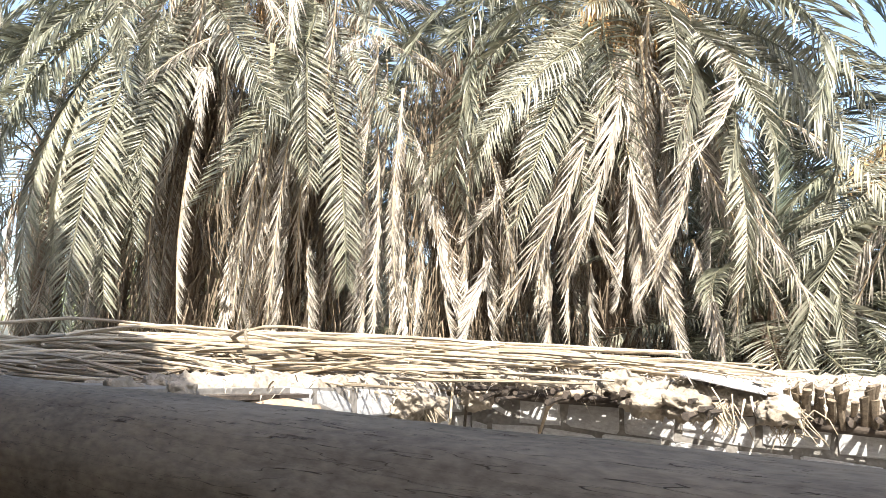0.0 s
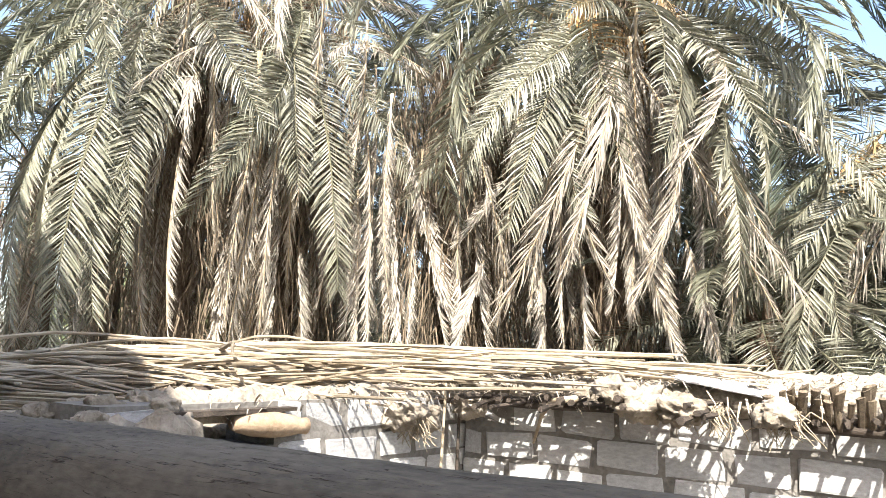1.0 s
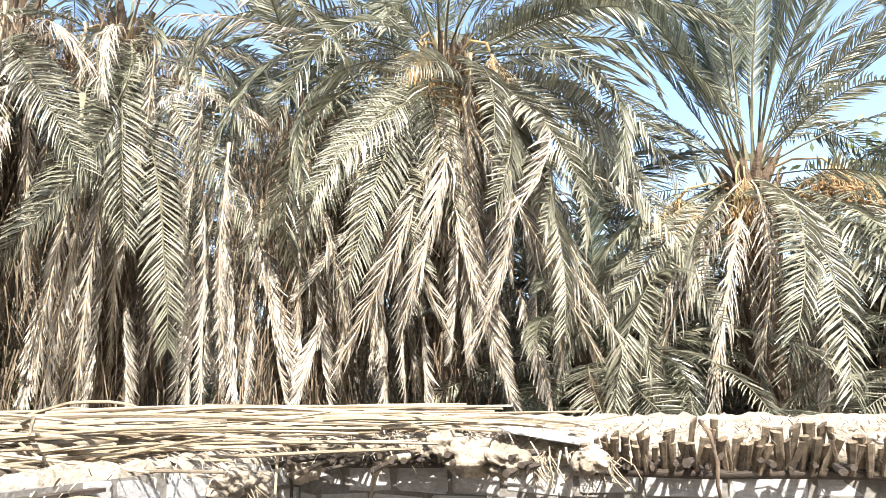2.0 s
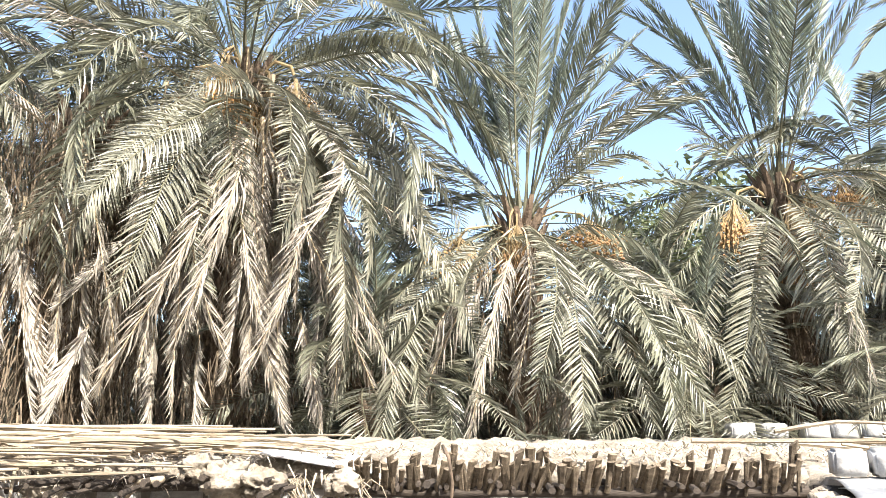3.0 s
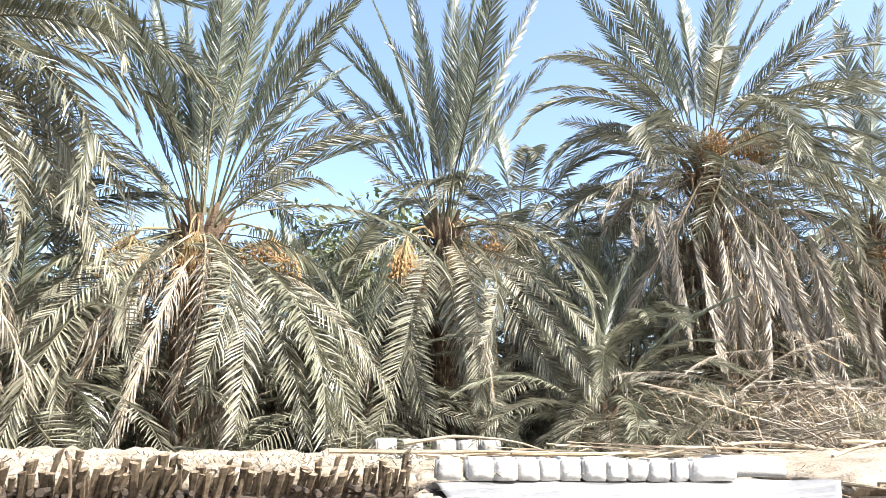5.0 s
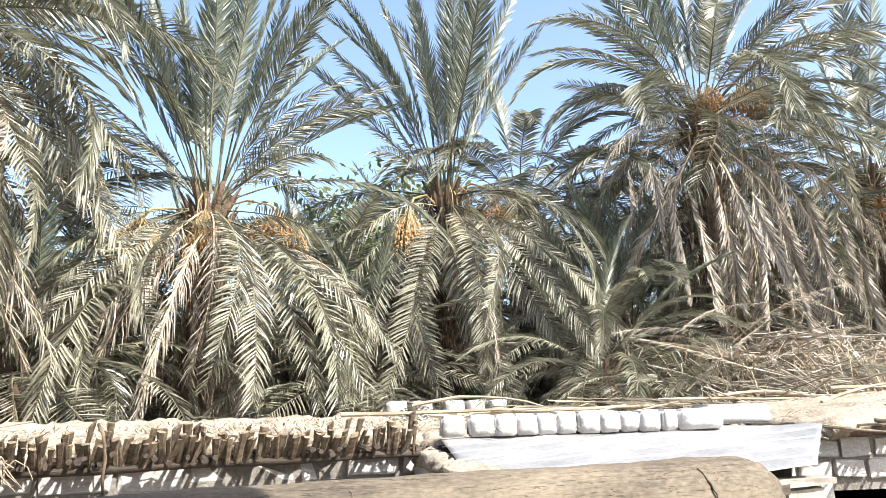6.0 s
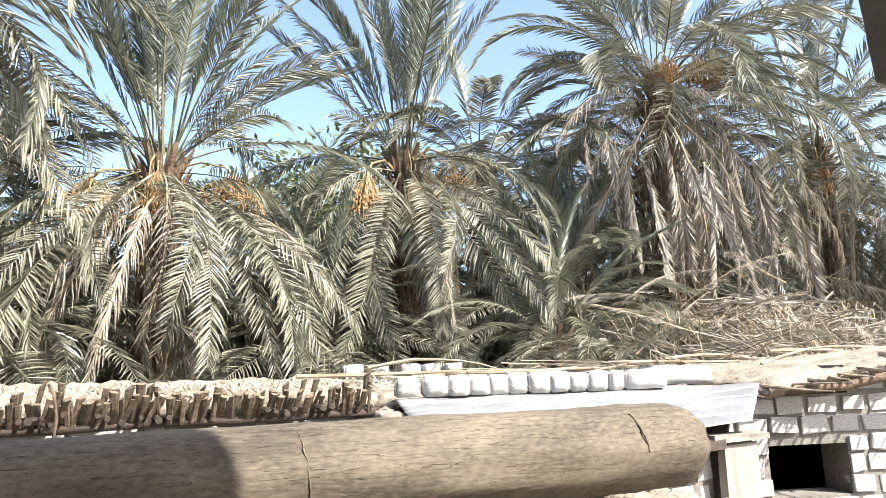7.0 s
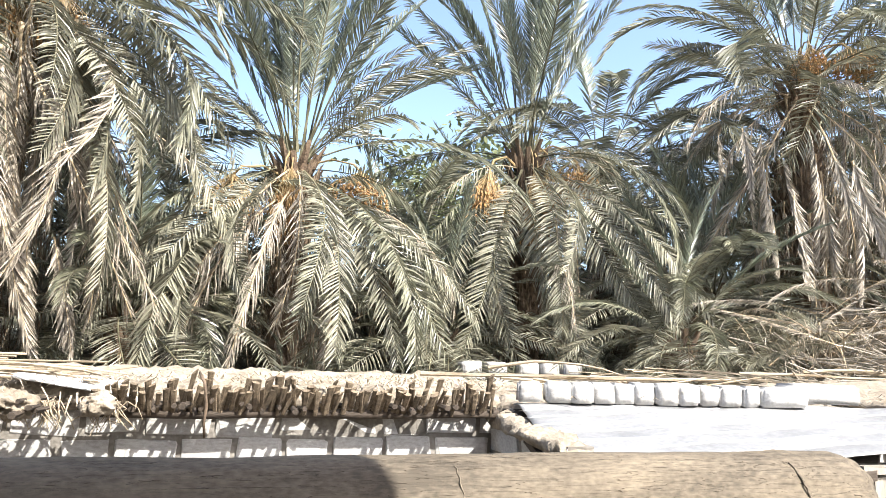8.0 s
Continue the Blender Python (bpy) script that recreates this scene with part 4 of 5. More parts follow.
# ---- rods, stakes and straw ----
def rod_mesh(length, thick, bow, seed, mat, flat=0.7):
    r = random.Random(seed)
    bm = bmesh.new()
    n = 7
    ph = r.uniform(0, 6)
    tube(bm, [((i / n - 0.5) * length, bow * length * math.sin(3.1 * i / n + ph * 0.1) + r.uniform(-1, 1) * 0.006, bow * 0.5 * length * math.cos(2.5 * i / n + ph)) for i in range(n + 1)], [thick * (1.2 - 0.75 * i / n) for i in range(n + 1)], 6, wobble=0.12)
    me = bpy.data.meshes.new("stick")
    bm.to_mesh(me)
    bm.free()
    me.materials.append(mat)
    return me


RODS = [rod_mesh(3.0, rnd(0.01, 0.017), rnd(-0.04, 0.04), k, STALK) for k in range(12)]
# short stalks in dark timber, coloured for the shade under the roof
SHADE_SHORT = [rod_mesh(1.0, 0.012, rnd(-0.05, 0.05), 90 + k, DARKWOOD) for k in range(6)]
SHORT = [rod_mesh(1.0, 0.012, rnd(-0.05, 0.05), 30 + k, STALK) for k in range(6)]


def butt_mesh(seed):
    """The cut foot of a palm frond: a flat tapering slat, hollow on one side, its head sawn askew."""
    r = random.Random(seed)
    bm = bmesh.new()
    rings = []
    for i in range(5):
        t = i / 4
        w, d = 0.015 + 0.009 * t + r.uniform(-0.002, 0.002), 0.011 + 0.003 * t
        x = -0.17 + 0.34 * t
        skew = r.uniform(-0.025, 0.025) if i == 4 else 0.0
        rings.append([bm.verts.new((x + skew * a, w * a + 0.004 * math.sin(2 * t + seed), d * b + 0.006 * t * t)) for a, b in ((-1, 0.2), (-0.6, 1), (0.6, 1), (1, 0.2), (0.5, -0.5), (-0.5, -0.5))])
    for p, q in zip(rings, rings[1:]):
        for k in range(6):
            bm.faces.new((p[k], p[(k + 1) % 6], q[(k + 1) % 6], q[k]))
    bm.faces.new(rings[0][::-1])
    bm.faces.new(rings[-1])
    me = bpy.data.meshes.new("stake")
    bm.to_mesh(me)
    bm.free()
    me.materials.append(REED)
    return me


STAKES = [butt_mesh(50 + k) for k in range(8)]
TWIGS = [rod_mesh(0.8, 0.008, rnd(-0.12, 0.12), 70 + k, DEADWOOD) for k in range(6)]


def lay(name, parent, meshes, r, centre, turn, tilt, scale):
    m = Matrix.Translation(centre) @ Matrix.Rotation(turn, 4, "Z") @ Matrix.Rotation(tilt, 4, "Y") @ Matrix.Rotation(r.uniform(0, 6.28), 4, "X") @ Matrix.Diagonal((scale, 1, 1, 1))
    return piece(name, r.choice(meshes), parent, m)


roof_left = mud_slab("roof_left", "mud roof under a layer of palm stalks, partly in shade", [(-6.6, 3.3, 1.72), (-2.5, 3.5, 1.8), (-2.2, 7.2, 2.0), (-7.5, 7.6, 1.98)], 0.16, 51, cells=0.08)
r = random.Random(11)
pile = thing("stalk_pile", "heap of long dry palm stalks laid across the roof", "stick pile", at=(0, 0, 0))
for k in range(210):
    y = r.uniform(4.35, 6.4)
    base = 1.9 + 0.06 * (y - 4.4)
    x = r.uniform(-5.2, -2.35) + 0.35 * (y - 5)
    lay("stalk", pile, RODS, r, (x, y, base + 0.04 + 0.17 * r.random() ** 1.3), r.gauss(-0.06, 0.17), r.gauss(0, 0.025), r.uniform(0.55, 1.15))
for k in range(46):
    lay("stalk", pile, SHORT, r, (r.uniform(-2.1, -0.7), r.uniform(5.15, 6.2), 2.08 + 0.08 * r.random()), r.gauss(-0.1, 0.25), r.gauss(0.02, 0.04), r.uniform(0.7, 1.4))
for k in range(90):
    y = r.uniform(3.35, 4.5)
    lay("stalk", pile, RODS, r, (r.uniform(-5.6, -3.7), y, 1.79 + 0.09 * (y - 3.3) + 0.1 * r.random() ** 1.3), r.gauss(0.1, 0.16), r.gauss(-0.02, 0.025), r.uniform(0.5, 0.85))
# three long ones that stand out above the heap
for cx, cy, cz, tn, sc in ((-3.5, 6.3, 2.235, 0.03, 1.45), (-5.0, 6.0, 2.215, -0.04, 1.2), (-4.2, 6.2, 2.2, 0.05, 1.3)):
    lay("stalk", pile, RODS, r, (cx, cy, cz), tn, 0.0, sc)
bm = bmesh.new()
tube(bm, [(-3.75, 4.28, 1.9), (-3.2, 4.6, 2.0), (-2.75, 4.95, 2.1), (-2.45, 5.3, 2.15)], [0.045, 0.042, 0.036, 0.028], 10, wobble=0.08)
tagged(part("branch", bm, STALK, smooth=True), "thick bare palm branch lying across the stalks", "branch")
bm = bmesh.new()
tube(bm, [(-4.6, 3.9, 1.83), (-3.6, 4.1, 1.86), (-2.9, 4.35, 1.93)], [0.05, 0.045, 0.04], 10, wobble=0.08)
tagged(part("branch", bm, DARKWOOD, smooth=True), "dark round branch lying in the shade under the stalks", "branch")

# cut stakes along the mud roof's edge
r = random.Random(12)
stakes = thing("stake_edging", "row of cut brown stakes standing along the mud roof's edge", "edging", at=(0, 0, 0))
x = -0.35
while x < 1.92:
    tall = 0.0 if r.random() > 0.2 else r.uniform(0.03, 0.09)
    foot = Vector((x + r.gauss(-0.01, 0.02), 5.385 + r.uniform(-0.02, 0.02), 1.9 + r.uniform(-0.015, 0.015)))
    head = Vector((x + r.gauss(0, 0.015), 5.28 + r.uniform(-0.025, 0.02), 2.04 + r.uniform(-0.03, 0.02) + tall))
    d = head - foot
    w = r.uniform(0.55, 1.1)
    m = Matrix.Translation((head + foot) / 2) @ d.to_track_quat("X", "Z").to_matrix().to_4x4() @ Matrix.Diagonal((d.length / 0.34, w, w * r.uniform(0.8, 1.2), 1))
    piece("stake", r.choice(STAKES), stakes, m)
    x += r.uniform(0.012, 0.03)
# dark pole put in as the band of shade below the stakes
bm = bmesh.new()
tube(bm, [(-0.42 + 0.3 * i, 5.4 + 0.006 * math.sin(2.1 * i), 1.9 + 0.004 * math.cos(1.7 * i)) for i in range(9)], [0.03] * 9, 10, wobble=0.08)
tagged(part("edge_pole", bm, DARKWOOD, smooth=True), "dark pole added as the shade band under the stakes", "beam")
# stalks that stick out under the mud and throw the streaks of shadow
r = random.Random(13)
mat_ = thing("roof_stalks", "layer of thin stalks jutting out below the mud roof", "roof layer", at=(0, 0, 0))
x = -2.05
while x < 1.95:
    out = r.uniform(-0.2, 0.03) if x > -0.5 else r.uniform(-0.14, 0.2)
    m = Matrix.Translation((x, YW - out, 1.945 + r.uniform(-0.012, 0.02))) @ Matrix.Rotation(math.pi / 2 + r.gauss(0, 0.12), 4, "Z") @ Matrix.Rotation(r.gauss(0.0, 0.03), 4, "Y")
    # the shade below the mud is put into these stalks' dark colour
    piece("stalk", r.choice(SHADE_SHORT), mat_, m @ Matrix.Diagonal((0.75, r.uniform(0.8, 1.5), r.uniform(0.8, 1.4), 1)))
    x += r.uniform(0.028, 0.1)
bm = bmesh.new()
tube(bm, [(-2.05, 5.42, 1.93), (-1.6, 5.4, 1.925), (-1.0, 5.42, 1.93)], [0.03, 0.032, 0.028], 10, wobble=0.06)
tagged(part("roof_pole", bm, DARKWOOD, smooth=True), "dark wooden pole under the roof's edge", "beam")


def straw_litter(name, label, count, place, seed, mats, long=(0.05, 0.25)):
    """Loose straw and broken leaf, too small to pick apart."""
    r = random.Random(seed)
    verts, faces, slots = [], [], []
    for k in range(count):
        p, flat = place(r)
        a = r.uniform(0, 6.28)
        ln = r.uniform(*long)
        d = Vector((math.cos(a), math.sin(a), r.uniform(-0.3, 0.3) if flat else r.uniform(-1.6, 0.6)))
        s = Vector((-d.y, d.x, 0)).normalized() * r.uniform(0.002, 0.006)
        i = len(verts)
        q = p + d * ln * 0.5 + Vector((0, 0, r.uniform(0, 0.02)))
        e = p + d * ln + Vector((0, 0, -0.2 * ln))
        verts += [p - s, p + s, q + s, q - s, e]
        faces += [(i, i + 1, i + 2, i + 3), (i + 3, i + 2, i + 4)]
        slots += [k % len(mats)] * 2
    tagged(new(name, mesh_of(name, verts, faces, mats, slots)), label, "straw", kind="stuff")


straw_litter("roof_straw", "broken straw scattered over the mud roof", 2600, lambda r: (Vector((r.uniform(-2.3, 2.0), r.uniform(5.3, 7.1), 2.07 + r.uniform(-0.02, 0.04))), True), 1, [LEAFDRY, STRAW], (0.03, 0.16))
straw_litter("edge_straw", "straw and fibres hanging from the mud roof's edge", 170, lambda r: (Vector((r.uniform(-2.2, -0.1), r.uniform(5.26, 5.4), 1.99 + r.uniform(-0.05, 0.06))), False), 2, [LEAFDRY, STRAW], (0.03, 0.1))
straw_litter("wall_straw", "straw sticking from the mud capping", 200, lambda r: (Vector((r.uniform(-2.3, -2.02), r.uniform(3.6, 5.5), 1.93 + r.uniform(-0.04, 0.05))), False), 3, [LEAFDRY, STRAW], (0.02, 0.07))
straw_litter("shed_straw", "straw scattered over the shed's roof", 1500, lambda r: (Vector((r.uniform(2.3, 6.0), r.uniform(5.0, 8.5), 2.02 + r.uniform(-0.02, 0.03))), True), 4, [LEAFDRY, STRAW], (0.05, 0.25))

# dried fronds laid on the shed's roof behind the blocks, and the dead heap beyond
r = random.Random(14)
for k in range(9):
    m = Matrix.Translation((2.75 + 0.12 * k, 6.6 + r.uniform(-0.5, 0.9), 2.1 + 0.015 * k)) @ Matrix.Rotation(r.gauss(-0.12, 0.12), 4, "Z") @ Matrix.Rotation(0.02, 4, "Y")
    ob = piece("dry_frond", FR["flat"][k % 2], None, m @ Matrix.Diagonal((0.72, 0.8, 0.5, 1)))
    tagged(ob, "dry palm frond lying on the shed's roof", "palm frond", "dry fronds on the roof")
for k in range(10):
    lay("dry_stalk", None, RODS, r, (3.5 + r.uniform(-0.4, 0.8), 6.4 + r.uniform(-0.3, 0.6), 2.12 + 0.02 * r.random()), r.gauss(-0.1, 0.06), 0.0, r.uniform(0.4, 0.58))
for ob in list(scene.collection.objects):
    if ob.name.startswith("dry_stalk"):
        tagged(ob, "long dry palm stalk lying on the shed's roof", "palm stalk", "dry stalks on the shed roof")
lay("stalk", pile, RODS, r, (2.5, 6.2, 2.14), -0.12, 0.0, 0.55)


def brush_heap():
    """Tangled dead branches and fronds on and behind the right-hand roof."""
    r = random.Random(15)
    root = thing("brush_heap", "tangled heap of dead fronds and dry branches", "brushwood", at=(0, 0, 0))
    for k in range(430):
        x = r.uniform(6.2, 11.0)
        y = r.uniform(6.6, 8.8)
        top = 2.05 + 1.2 * math.exp(-((x - 8.6) / 1.7) ** 2) * (0.4 + 0.6 * min(1, (y - 6.4) / 1.5))
        lay("twig", root, TWIGS, r, (x, y, r.uniform(1.95, top)), r.uniform(0, 6.28), r.gauss(0, 0.24), r.uniform(0.6, 2.2))
    for k in range(46):
        x, y = r.uniform(6.2, 10.4), r.uniform(7.0, 9.0)
        m = Matrix.Translation((x, y, 2.1 + 1.2 * r.random() * math.exp(-((x - 7.8) / 1.8) ** 2))) @ Matrix.Rotation(r.uniform(0, 6.28), 4, "Z") @ Matrix.Rotation(r.uniform(-0.7, 0.1), 4, "Y") @ Matrix.Rotation(r.uniform(-1, 1), 4, "X")
        piece("dead_frond", r.choice(FR["dead"] + FR["rag"]), root, m @ Matrix.Diagonal((0.55, 0.55, 0.55, 1)))
    for k in range(26):
        x, y = r.uniform(5.0, 8.6), r.uniform(7.2, 9.2)
        m = Matrix.Translation((x, y, 2.15 + 0.5 * r.random() * math.exp(-((x - 7.0) / 1.8) ** 2))) @ Matrix.Rotation(r.uniform(0, 6.28), 4, "Z") @ Matrix.Rotation(r.uniform(-0.6, 0.0), 4, "Y") @ Matrix.Rotation(r.uniform(-1, 1), 4, "X")
        piece("frond", r.choice(FR["fish"]), root, m @ Matrix.Diagonal((0.5, 0.5, 0.5, 1)))
    for k in range(14):
        lay("branch", root, RODS, r, (r.uniform(6.5, 9.8), r.uniform(5.2, 7.4), 2.1 + 0.12 * r.random()), r.gauss(-0.15, 0.25), r.gauss(0, 0.05), r.uniform(0.6, 1.0))


brush_heap()
straw_litter("brush_straw", "dry leaves and grass tangled in the brushwood", 5200, lambda r: (Vector((r.gauss(8.5, 1.1), r.uniform(6.8, 9.0), 2.0 + 0.9 * r.random() ** 1.6)), False), 5, [LEAFDRY, STRAW, RIBDRY], (0.15, 0.45))
bm = bmesh.new()
tube(bm, [(4.72, 4.6, 1.93), (5.1, 4.42, 1.95), (5.6, 4.18, 2.06), (6.6, 3.7, 2.28), (7.4, 3.4, 2.42)], [0.026, 0.03, 0.034, 0.036, 0.03], 10, wobble=0.08)
tagged(part("roof_branch", bm, BARK, smooth=True), "curved rough branch along the edge of the mud roof", "branch")
r = random.Random(16)
eaves = thing("roof_stalks", "stalks jutting out under the roof's edge above the opening", "roof layer", at=(0, 0, 0))
for k in range(52):
    u = r.uniform(0.1, 3.8)
    p = Vector((4.35, 4.85, 0)) + U * u + V * r.uniform(-0.1, 0.38)
    m = Matrix.Translation((p.x, p.y, 1.935 + 0.15 * max(0.0, u - 0.25))) @ Matrix.Rotation(math.atan2(V.y, V.x) + r.gauss(0, 0.25), 4, "Z")
    piece("stalk", r.choice(SHORT), eaves, m @ Matrix.Diagonal((0.6, r.uniform(0.8, 1.6), r.uniform(0.8, 1.6), 1)))

# ---- small things on and round the walls ----
bm = bmesh.new()
vs = []
for i in range(13):
    for j in range(9):
        s, t = i / 12, j / 8
        x, y = -0.88 + 0.56 * s, 5.42 + 0.5 * t
        z = 2.07 + 0.035 * math.sin(math.pi * t) * math.sin(math.pi * s) - 0.09 * s * (1 - t) + 0.012 * noise2(x, y, 3, 8) + 0.03 * (1 - s)
        vs.append(bm.verts.new((x + 0.18 * (1 - t) * s, y, z)))
for i in range(12):
    for j in range(8):
        k = i * 9 + j
        bm.faces.new((vs[k], vs[k + 9], vs[k + 10], vs[k + 1]))
sack = part("plastic_sack", bm, PLASTIC, smooth=True)
sack.modifiers.new("thick", "SOLIDIFY").thickness = 0.012
tagged(sack, "crumpled white plastic sack lying on the mud roof", "sack")

bm = bmesh.new()
prof = [(0.0, 0.0), (0.0, 0.035), (0.03, 0.05), (0.1, 0.066), (0.22, 0.072), (0.32, 0.06), (0.38, 0.045), (0.41, 0.05)]
tube(bm, [(0, 0, 0)] + [(x, 0, 0) for x, _ in prof[1:]], [0.012] + [q for _, q in prof[1:]], 20, wobble=0.02)
jar = part("clay_jar", bm, CLAY, smooth=True)
jar.matrix_world = Matrix.Translation((-2.08, 3.73, 1.865)) @ Matrix.Rotation(radians(82), 4, "Z") @ Matrix.Rotation(radians(4), 4, "Y") @ Matrix.Diagonal((0.88, 0.75, 0.72, 1))
tagged(jar, "long orange clay jar lying in a gap of the wall", "jar")
bm = bmesh.new()
box(bm, (-2.4, 3.42, 1.9), (-2.05, 4.05, 1.922), jitter=0.008)
tagged(part("lintel_board", bm, DARKWOOD), "dark weathered board over the gap in the wall", "board")
mud_slab("mud_mass", "rough lumpy mud wall end in the shade", [(-3.0, 2.75, 1.83), (-1.97, 2.8, 1.84), (-1.98, 3.5, 1.93), (-2.9, 3.7, 1.88)], 0.35, 61, cells=0.03, lumps=0.045, rough=0.05)
for k, (bx, by, bz, sz) in enumerate(((-1.95, 5.33, 1.9, 0.09), (-0.95, 5.25, 1.97, 0.12), (-0.75, 5.22, 1.95, 0.1), (-2.08, 4.85, 1.86, 0.12), (-0.35, 5.22, 1.96, 0.08), (-2.25, 3.3, 1.92, 0.06), (-2.45, 3.2, 1.88, 0.07), (-2.12, 3.45, 1.94, 0.05), (-2.6, 3.4, 1.89, 0.06), (-2.32, 3.5, 1.94, 0.05), (-2.1, 3.15, 1.89, 0.05), (-2.09, 5.05, 1.84, 0.1), (-1.05, 5.2, 2.02, 0.09))):
    bm = bmesh.new()
    bmesh.ops.create_icosphere(bm, subdivisions=4, radius=sz)
    for v in bm.verts:
        v.co *= 1 + 0.5 * noise2(v.co.x + bx, v.co.y + by, v.co.z, 9) + 0.35 * noise2(v.co.x + by, v.co.y, v.co.z + bx, 30)
        v.co.z *= 0.75
    ob = part("mud_clod", bm, MUD, smooth=True)
    ob.location = (bx, by, bz)
    tagged(ob, "clod of straw-mixed mud stuck to the wall top", "mud clod", "mud clods on the wall tops")


def hanging_tuft(at, seed):
    r = random.Random(seed)
    bm = bmesh.new()
    for k in range(46):
        p = Vector((r.gauss(0, 0.04), r.gauss(0, 0.015), 0))
        a = r.uniform(0, 6.28)
        q = p + Vector((math.cos(a) * 0.06, 0.02 * math.sin(a), -r.uniform(0.03, 0.1)))
        e = q + Vector((r.gauss(0, 0.04), r.gauss(0, 0.02), -r.uniform(0.0, 0.09)))
        tube(bm, [p, q, e], [0.0035, 0.003, 0.002], 4, cap=False)
    ob = part("root_tuft", bm, STRAW)
    ob.location = at
    tagged(ob, "tangled pale root tuft hanging from the roof's edge", "root tuft", "root tufts under the roof edge")


hanging_tuft((-0.62, 5.26, 1.97), 1)
hanging_tuft((-0.3, 5.26, 1.97), 2)
hanging_tuft((-2.03, 4.9, 1.85), 3)
# rope, curved stalk, thin rod by the corner
bm = bmesh.new()
tube(bm, [(0.15, 5.3, 2.13), (0.19, 5.12, 2.08), (0.21, 5.1, 1.96), (0.2, 5.11, 1.87), (0.21, 5.12, 1.79)], [0.008, 0.009, 0.009, 0.008, 0.006], 8, wobble=0.25)
tagged(part("rope", bm, BARK, smooth=True), "frayed twisted rope hanging over the stakes", "rope")
bm = bmesh.new()
tube(bm, [(-1.25, 5.2, 1.97), (-1.42, 5.3, 1.95), (-1.55, 5.45, 1.86), (-1.62, 5.5, 1.7)], [0.018, 0.016, 0.012, 0.007], 8)
tagged(part("bent_stalk", bm, STALK, smooth=True), "pale bent stalk hooked over the wall top", "palm stalk")
bm = bmesh.new()
tube(bm, [(-2.0, 5.32, 2.03), (-1.995, 5.3, 1.6), (-2.0, 5.32, 1.0), (-2.0, 5.34, 0)], [0.009, 0.009, 0.01, 0.01], 8)
tagged(part("thin_rod", bm, DARKWOOD), "thin upright rod in the corner of the walls", "rod")
bm = bmesh.new()
tube(bm, [(-2.02, 5.2, 2.06), (-2.03, 5.18, 1.5), (-2.02, 5.2, 0)], [0.008, 0.008, 0.008], 8)
tagged(part("thin_rod", bm, STALK), "thin pale rod leaning upright at the wall", "rod")

# shed front: pale plank post, white board, box painted near-black behind the opening
bm = bmesh.new()
box(bm, (3.49, 4.0, -0.05), (3.74, 4.06, 1.70), jitter=0.012)
bmesh.ops.subdivide_edges(bm, edges=list(bm.edges), cuts=4, use_grid_fill=True)
for v in bm.verts:
    v.co += Vector((noise2(v.co.x, v.co.y, v.co.z, 4), noise2(v.co.z, v.co.x, v.co.y, 4), 0)) * 0.012
tagged(part("plank_post", bm, PALEWOOD), "wide pale plank standing as a post under the sheet", "post")
bm = bmesh.new()
box(bm, (3.4, 3.98, 1.71), (3.82, 4.1, 1.745), jitter=0.006)
tagged(part("lintel_board", bm, PALEWOOD), "pale board laid over the plank post", "board")
# open-fronted box; its colour paints the darkness behind the wall opening
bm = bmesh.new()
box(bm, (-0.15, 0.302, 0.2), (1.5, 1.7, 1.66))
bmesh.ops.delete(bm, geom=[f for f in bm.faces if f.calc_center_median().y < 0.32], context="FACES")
recess = part("dark_recess", bm, PAINTED_DARK)
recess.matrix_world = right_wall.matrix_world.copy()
tagged(recess, "box coloured near-black for the dark behind the wall opening", "recess")

# solid box, coloured near-black in place of the doorway's shade
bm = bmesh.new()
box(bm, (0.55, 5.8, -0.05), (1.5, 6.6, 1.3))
tagged(part("dark_recess", bm, PAINTED_DARK), "box coloured near-black for the dark behind the hut doorway", "recess")

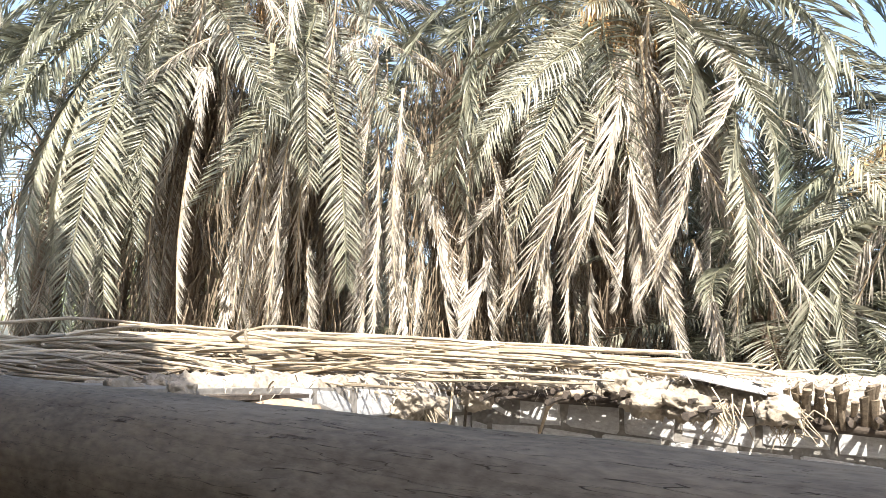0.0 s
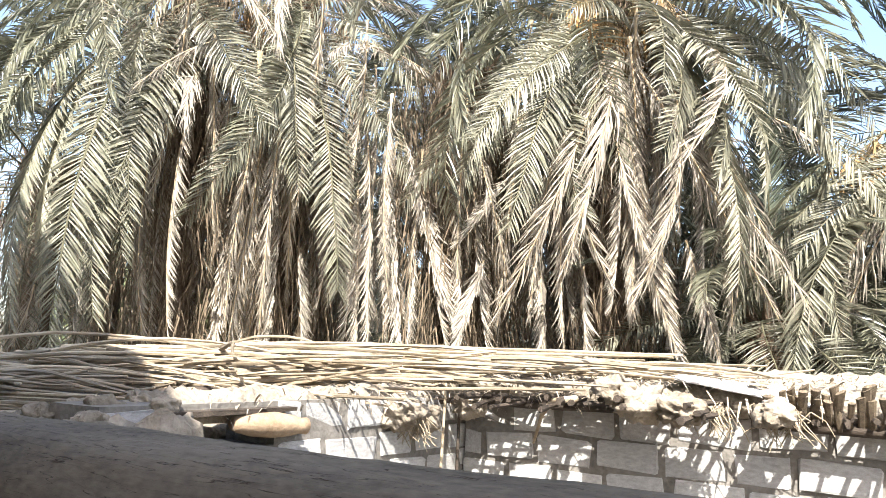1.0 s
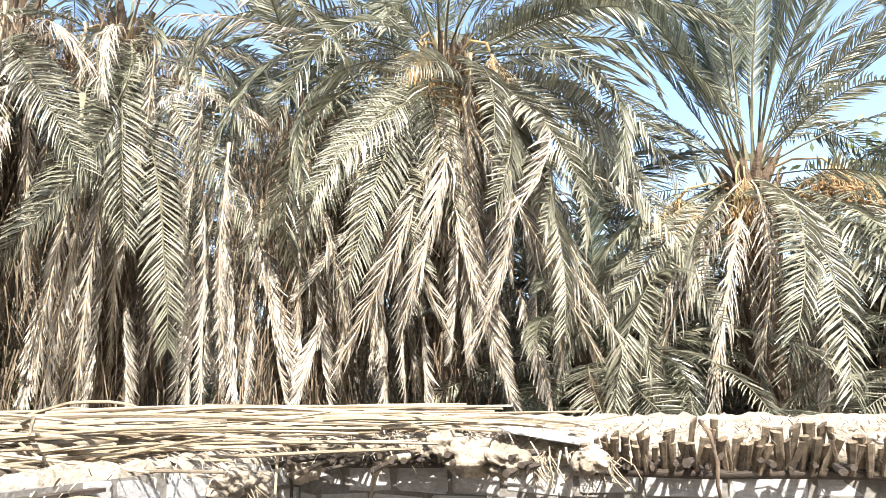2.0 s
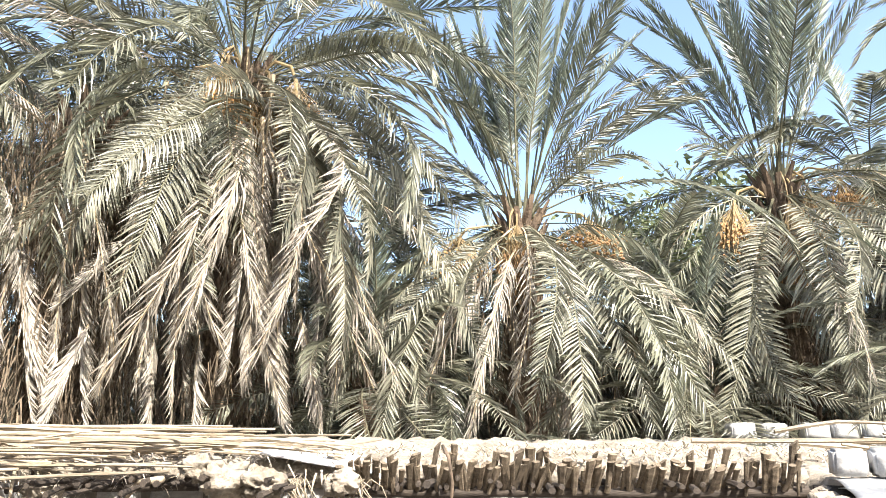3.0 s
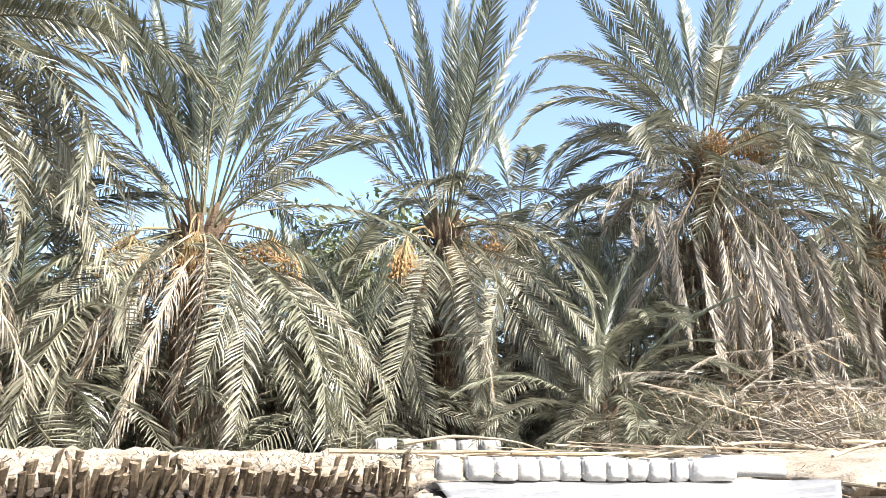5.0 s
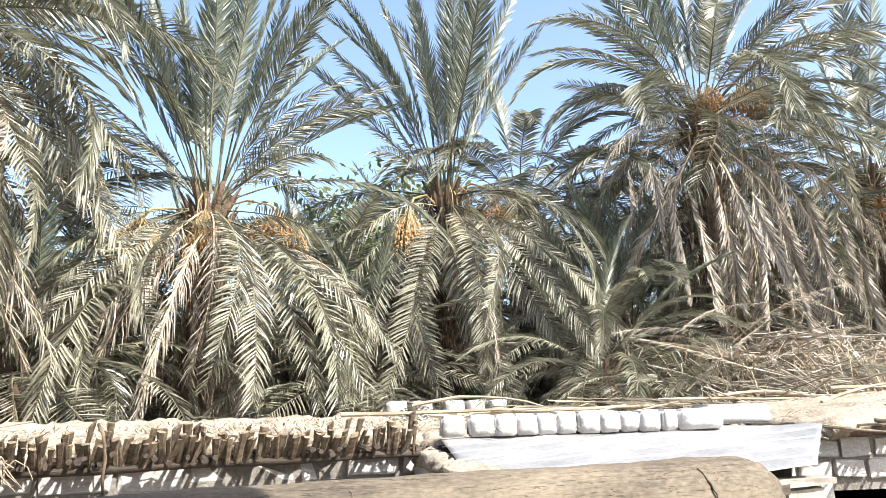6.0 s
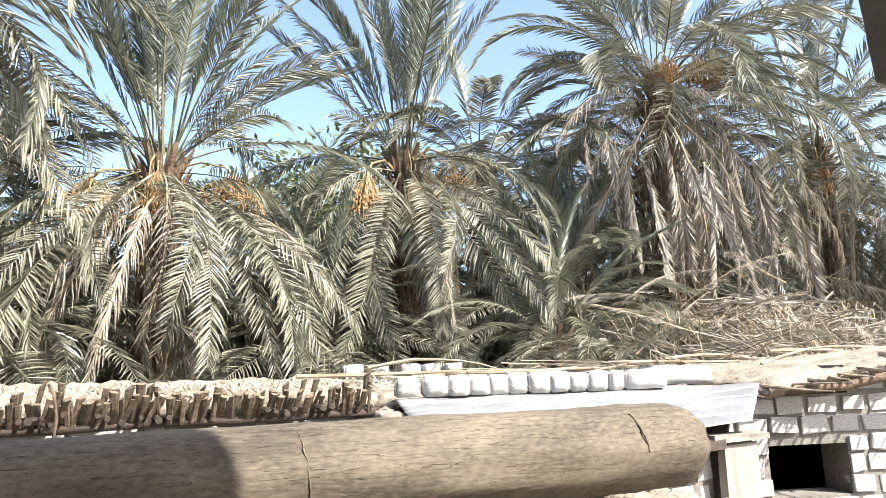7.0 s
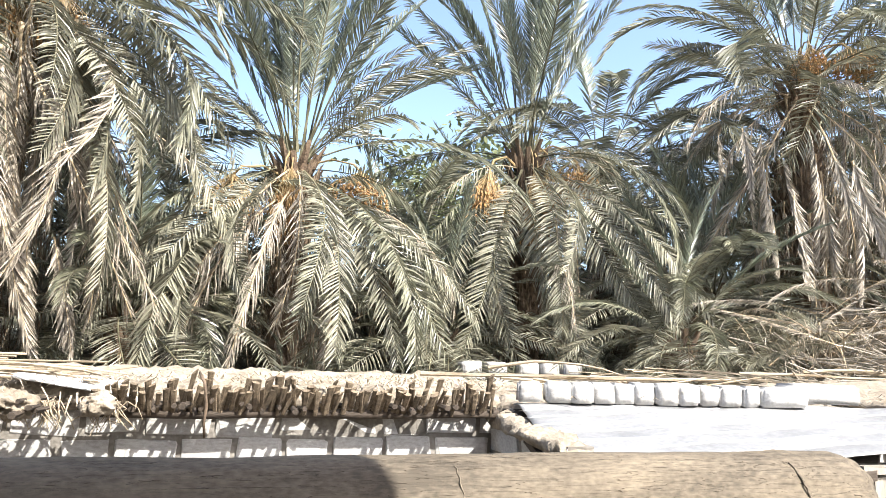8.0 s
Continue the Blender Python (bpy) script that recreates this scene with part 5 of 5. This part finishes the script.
# ---- unseen house added behind the camera to shade log and stalks ----
house = thing("house", "plain mud house added unseen behind the viewer to cast shade", "house", at=(0, 0, 0))
bm = bmesh.new()
box(bm, (-6.0, -4.0, -0.1), (1.41, 0.7, 4.6))
part("wall", bm, MUD, house)
# made-up upper outline, shaped to throw the shade over the stalk pile
bm = bmesh.new()
outline = [(-6.0, 4.6), (1.41, 4.6), (0.0, 5.0), (-0.6, 5.35), (-1.8, 6.75), (-3.2, 7.95), (-6.0, 10.2)]
front = [bm.verts.new((x, 0.69, z)) for x, z in outline]
back = [bm.verts.new((x, -4.0, z)) for x, z in outline]
bm.faces.new(front)
bm.faces.new(back[::-1])
for k in range(len(outline)):
    bm.faces.new((front[(k + 1) % len(outline)], front[k], back[k], back[(k + 1) % len(outline)]))
part("gable", bm, MUD, house)
# added slab out of view that blocks skylight; its stub holds the beam end
bm = bmesh.new()
box(bm, (-6.0, -4.0, 2.55), (0.915, 1.55, 2.9))
box(bm, (0.86, 1.1, 2.4), (0.91, 1.25, 2.6))
part("canopy", bm, MUD, house)
bm = bmesh.new()
box(bm, (0.83, 0.95, 2.29), (1.0, 1.305, 2.46))
bmesh.ops.subdivide_edges(bm, edges=list(bm.edges), cuts=9, use_grid_fill=True)
for v in bm.verts:
    v.co += Vector((noise2(v.co.x, v.co.y, v.co.z, 9), noise2(v.co.y, v.co.z, v.co.x, 9), noise2(v.co.z, v.co.x, v.co.y, 9))) * 0.012
    v.co.z -= 0.25 * max(0.0, 1.6 - v.co.y) * max(0.0, 2.6 - v.co.z) if v.co.x > 0.8 else 0.0
part("beam_end", bm, DEADWOOD, house, smooth=True)
# brackets that carry the log
for k, x in enumerate((-3.0, 0.26, 0.99)):
    bm = bmesh.new()
    tube(bm, [(x - 0.06, 2.24, -0.05), (x - 0.03, 2.24, 1.0), (x, 2.24, 1.895)], [0.032, 0.029, 0.027], 10, wobble=0.05)
    tagged(part("log_prop", bm, DARKWOOD, smooth=True), "round wooden prop under the log", "post", "props under the log")


# ---- the pieces of the walls, last ----
for job in WALL_JOBS:
    lay_bricks(*job)
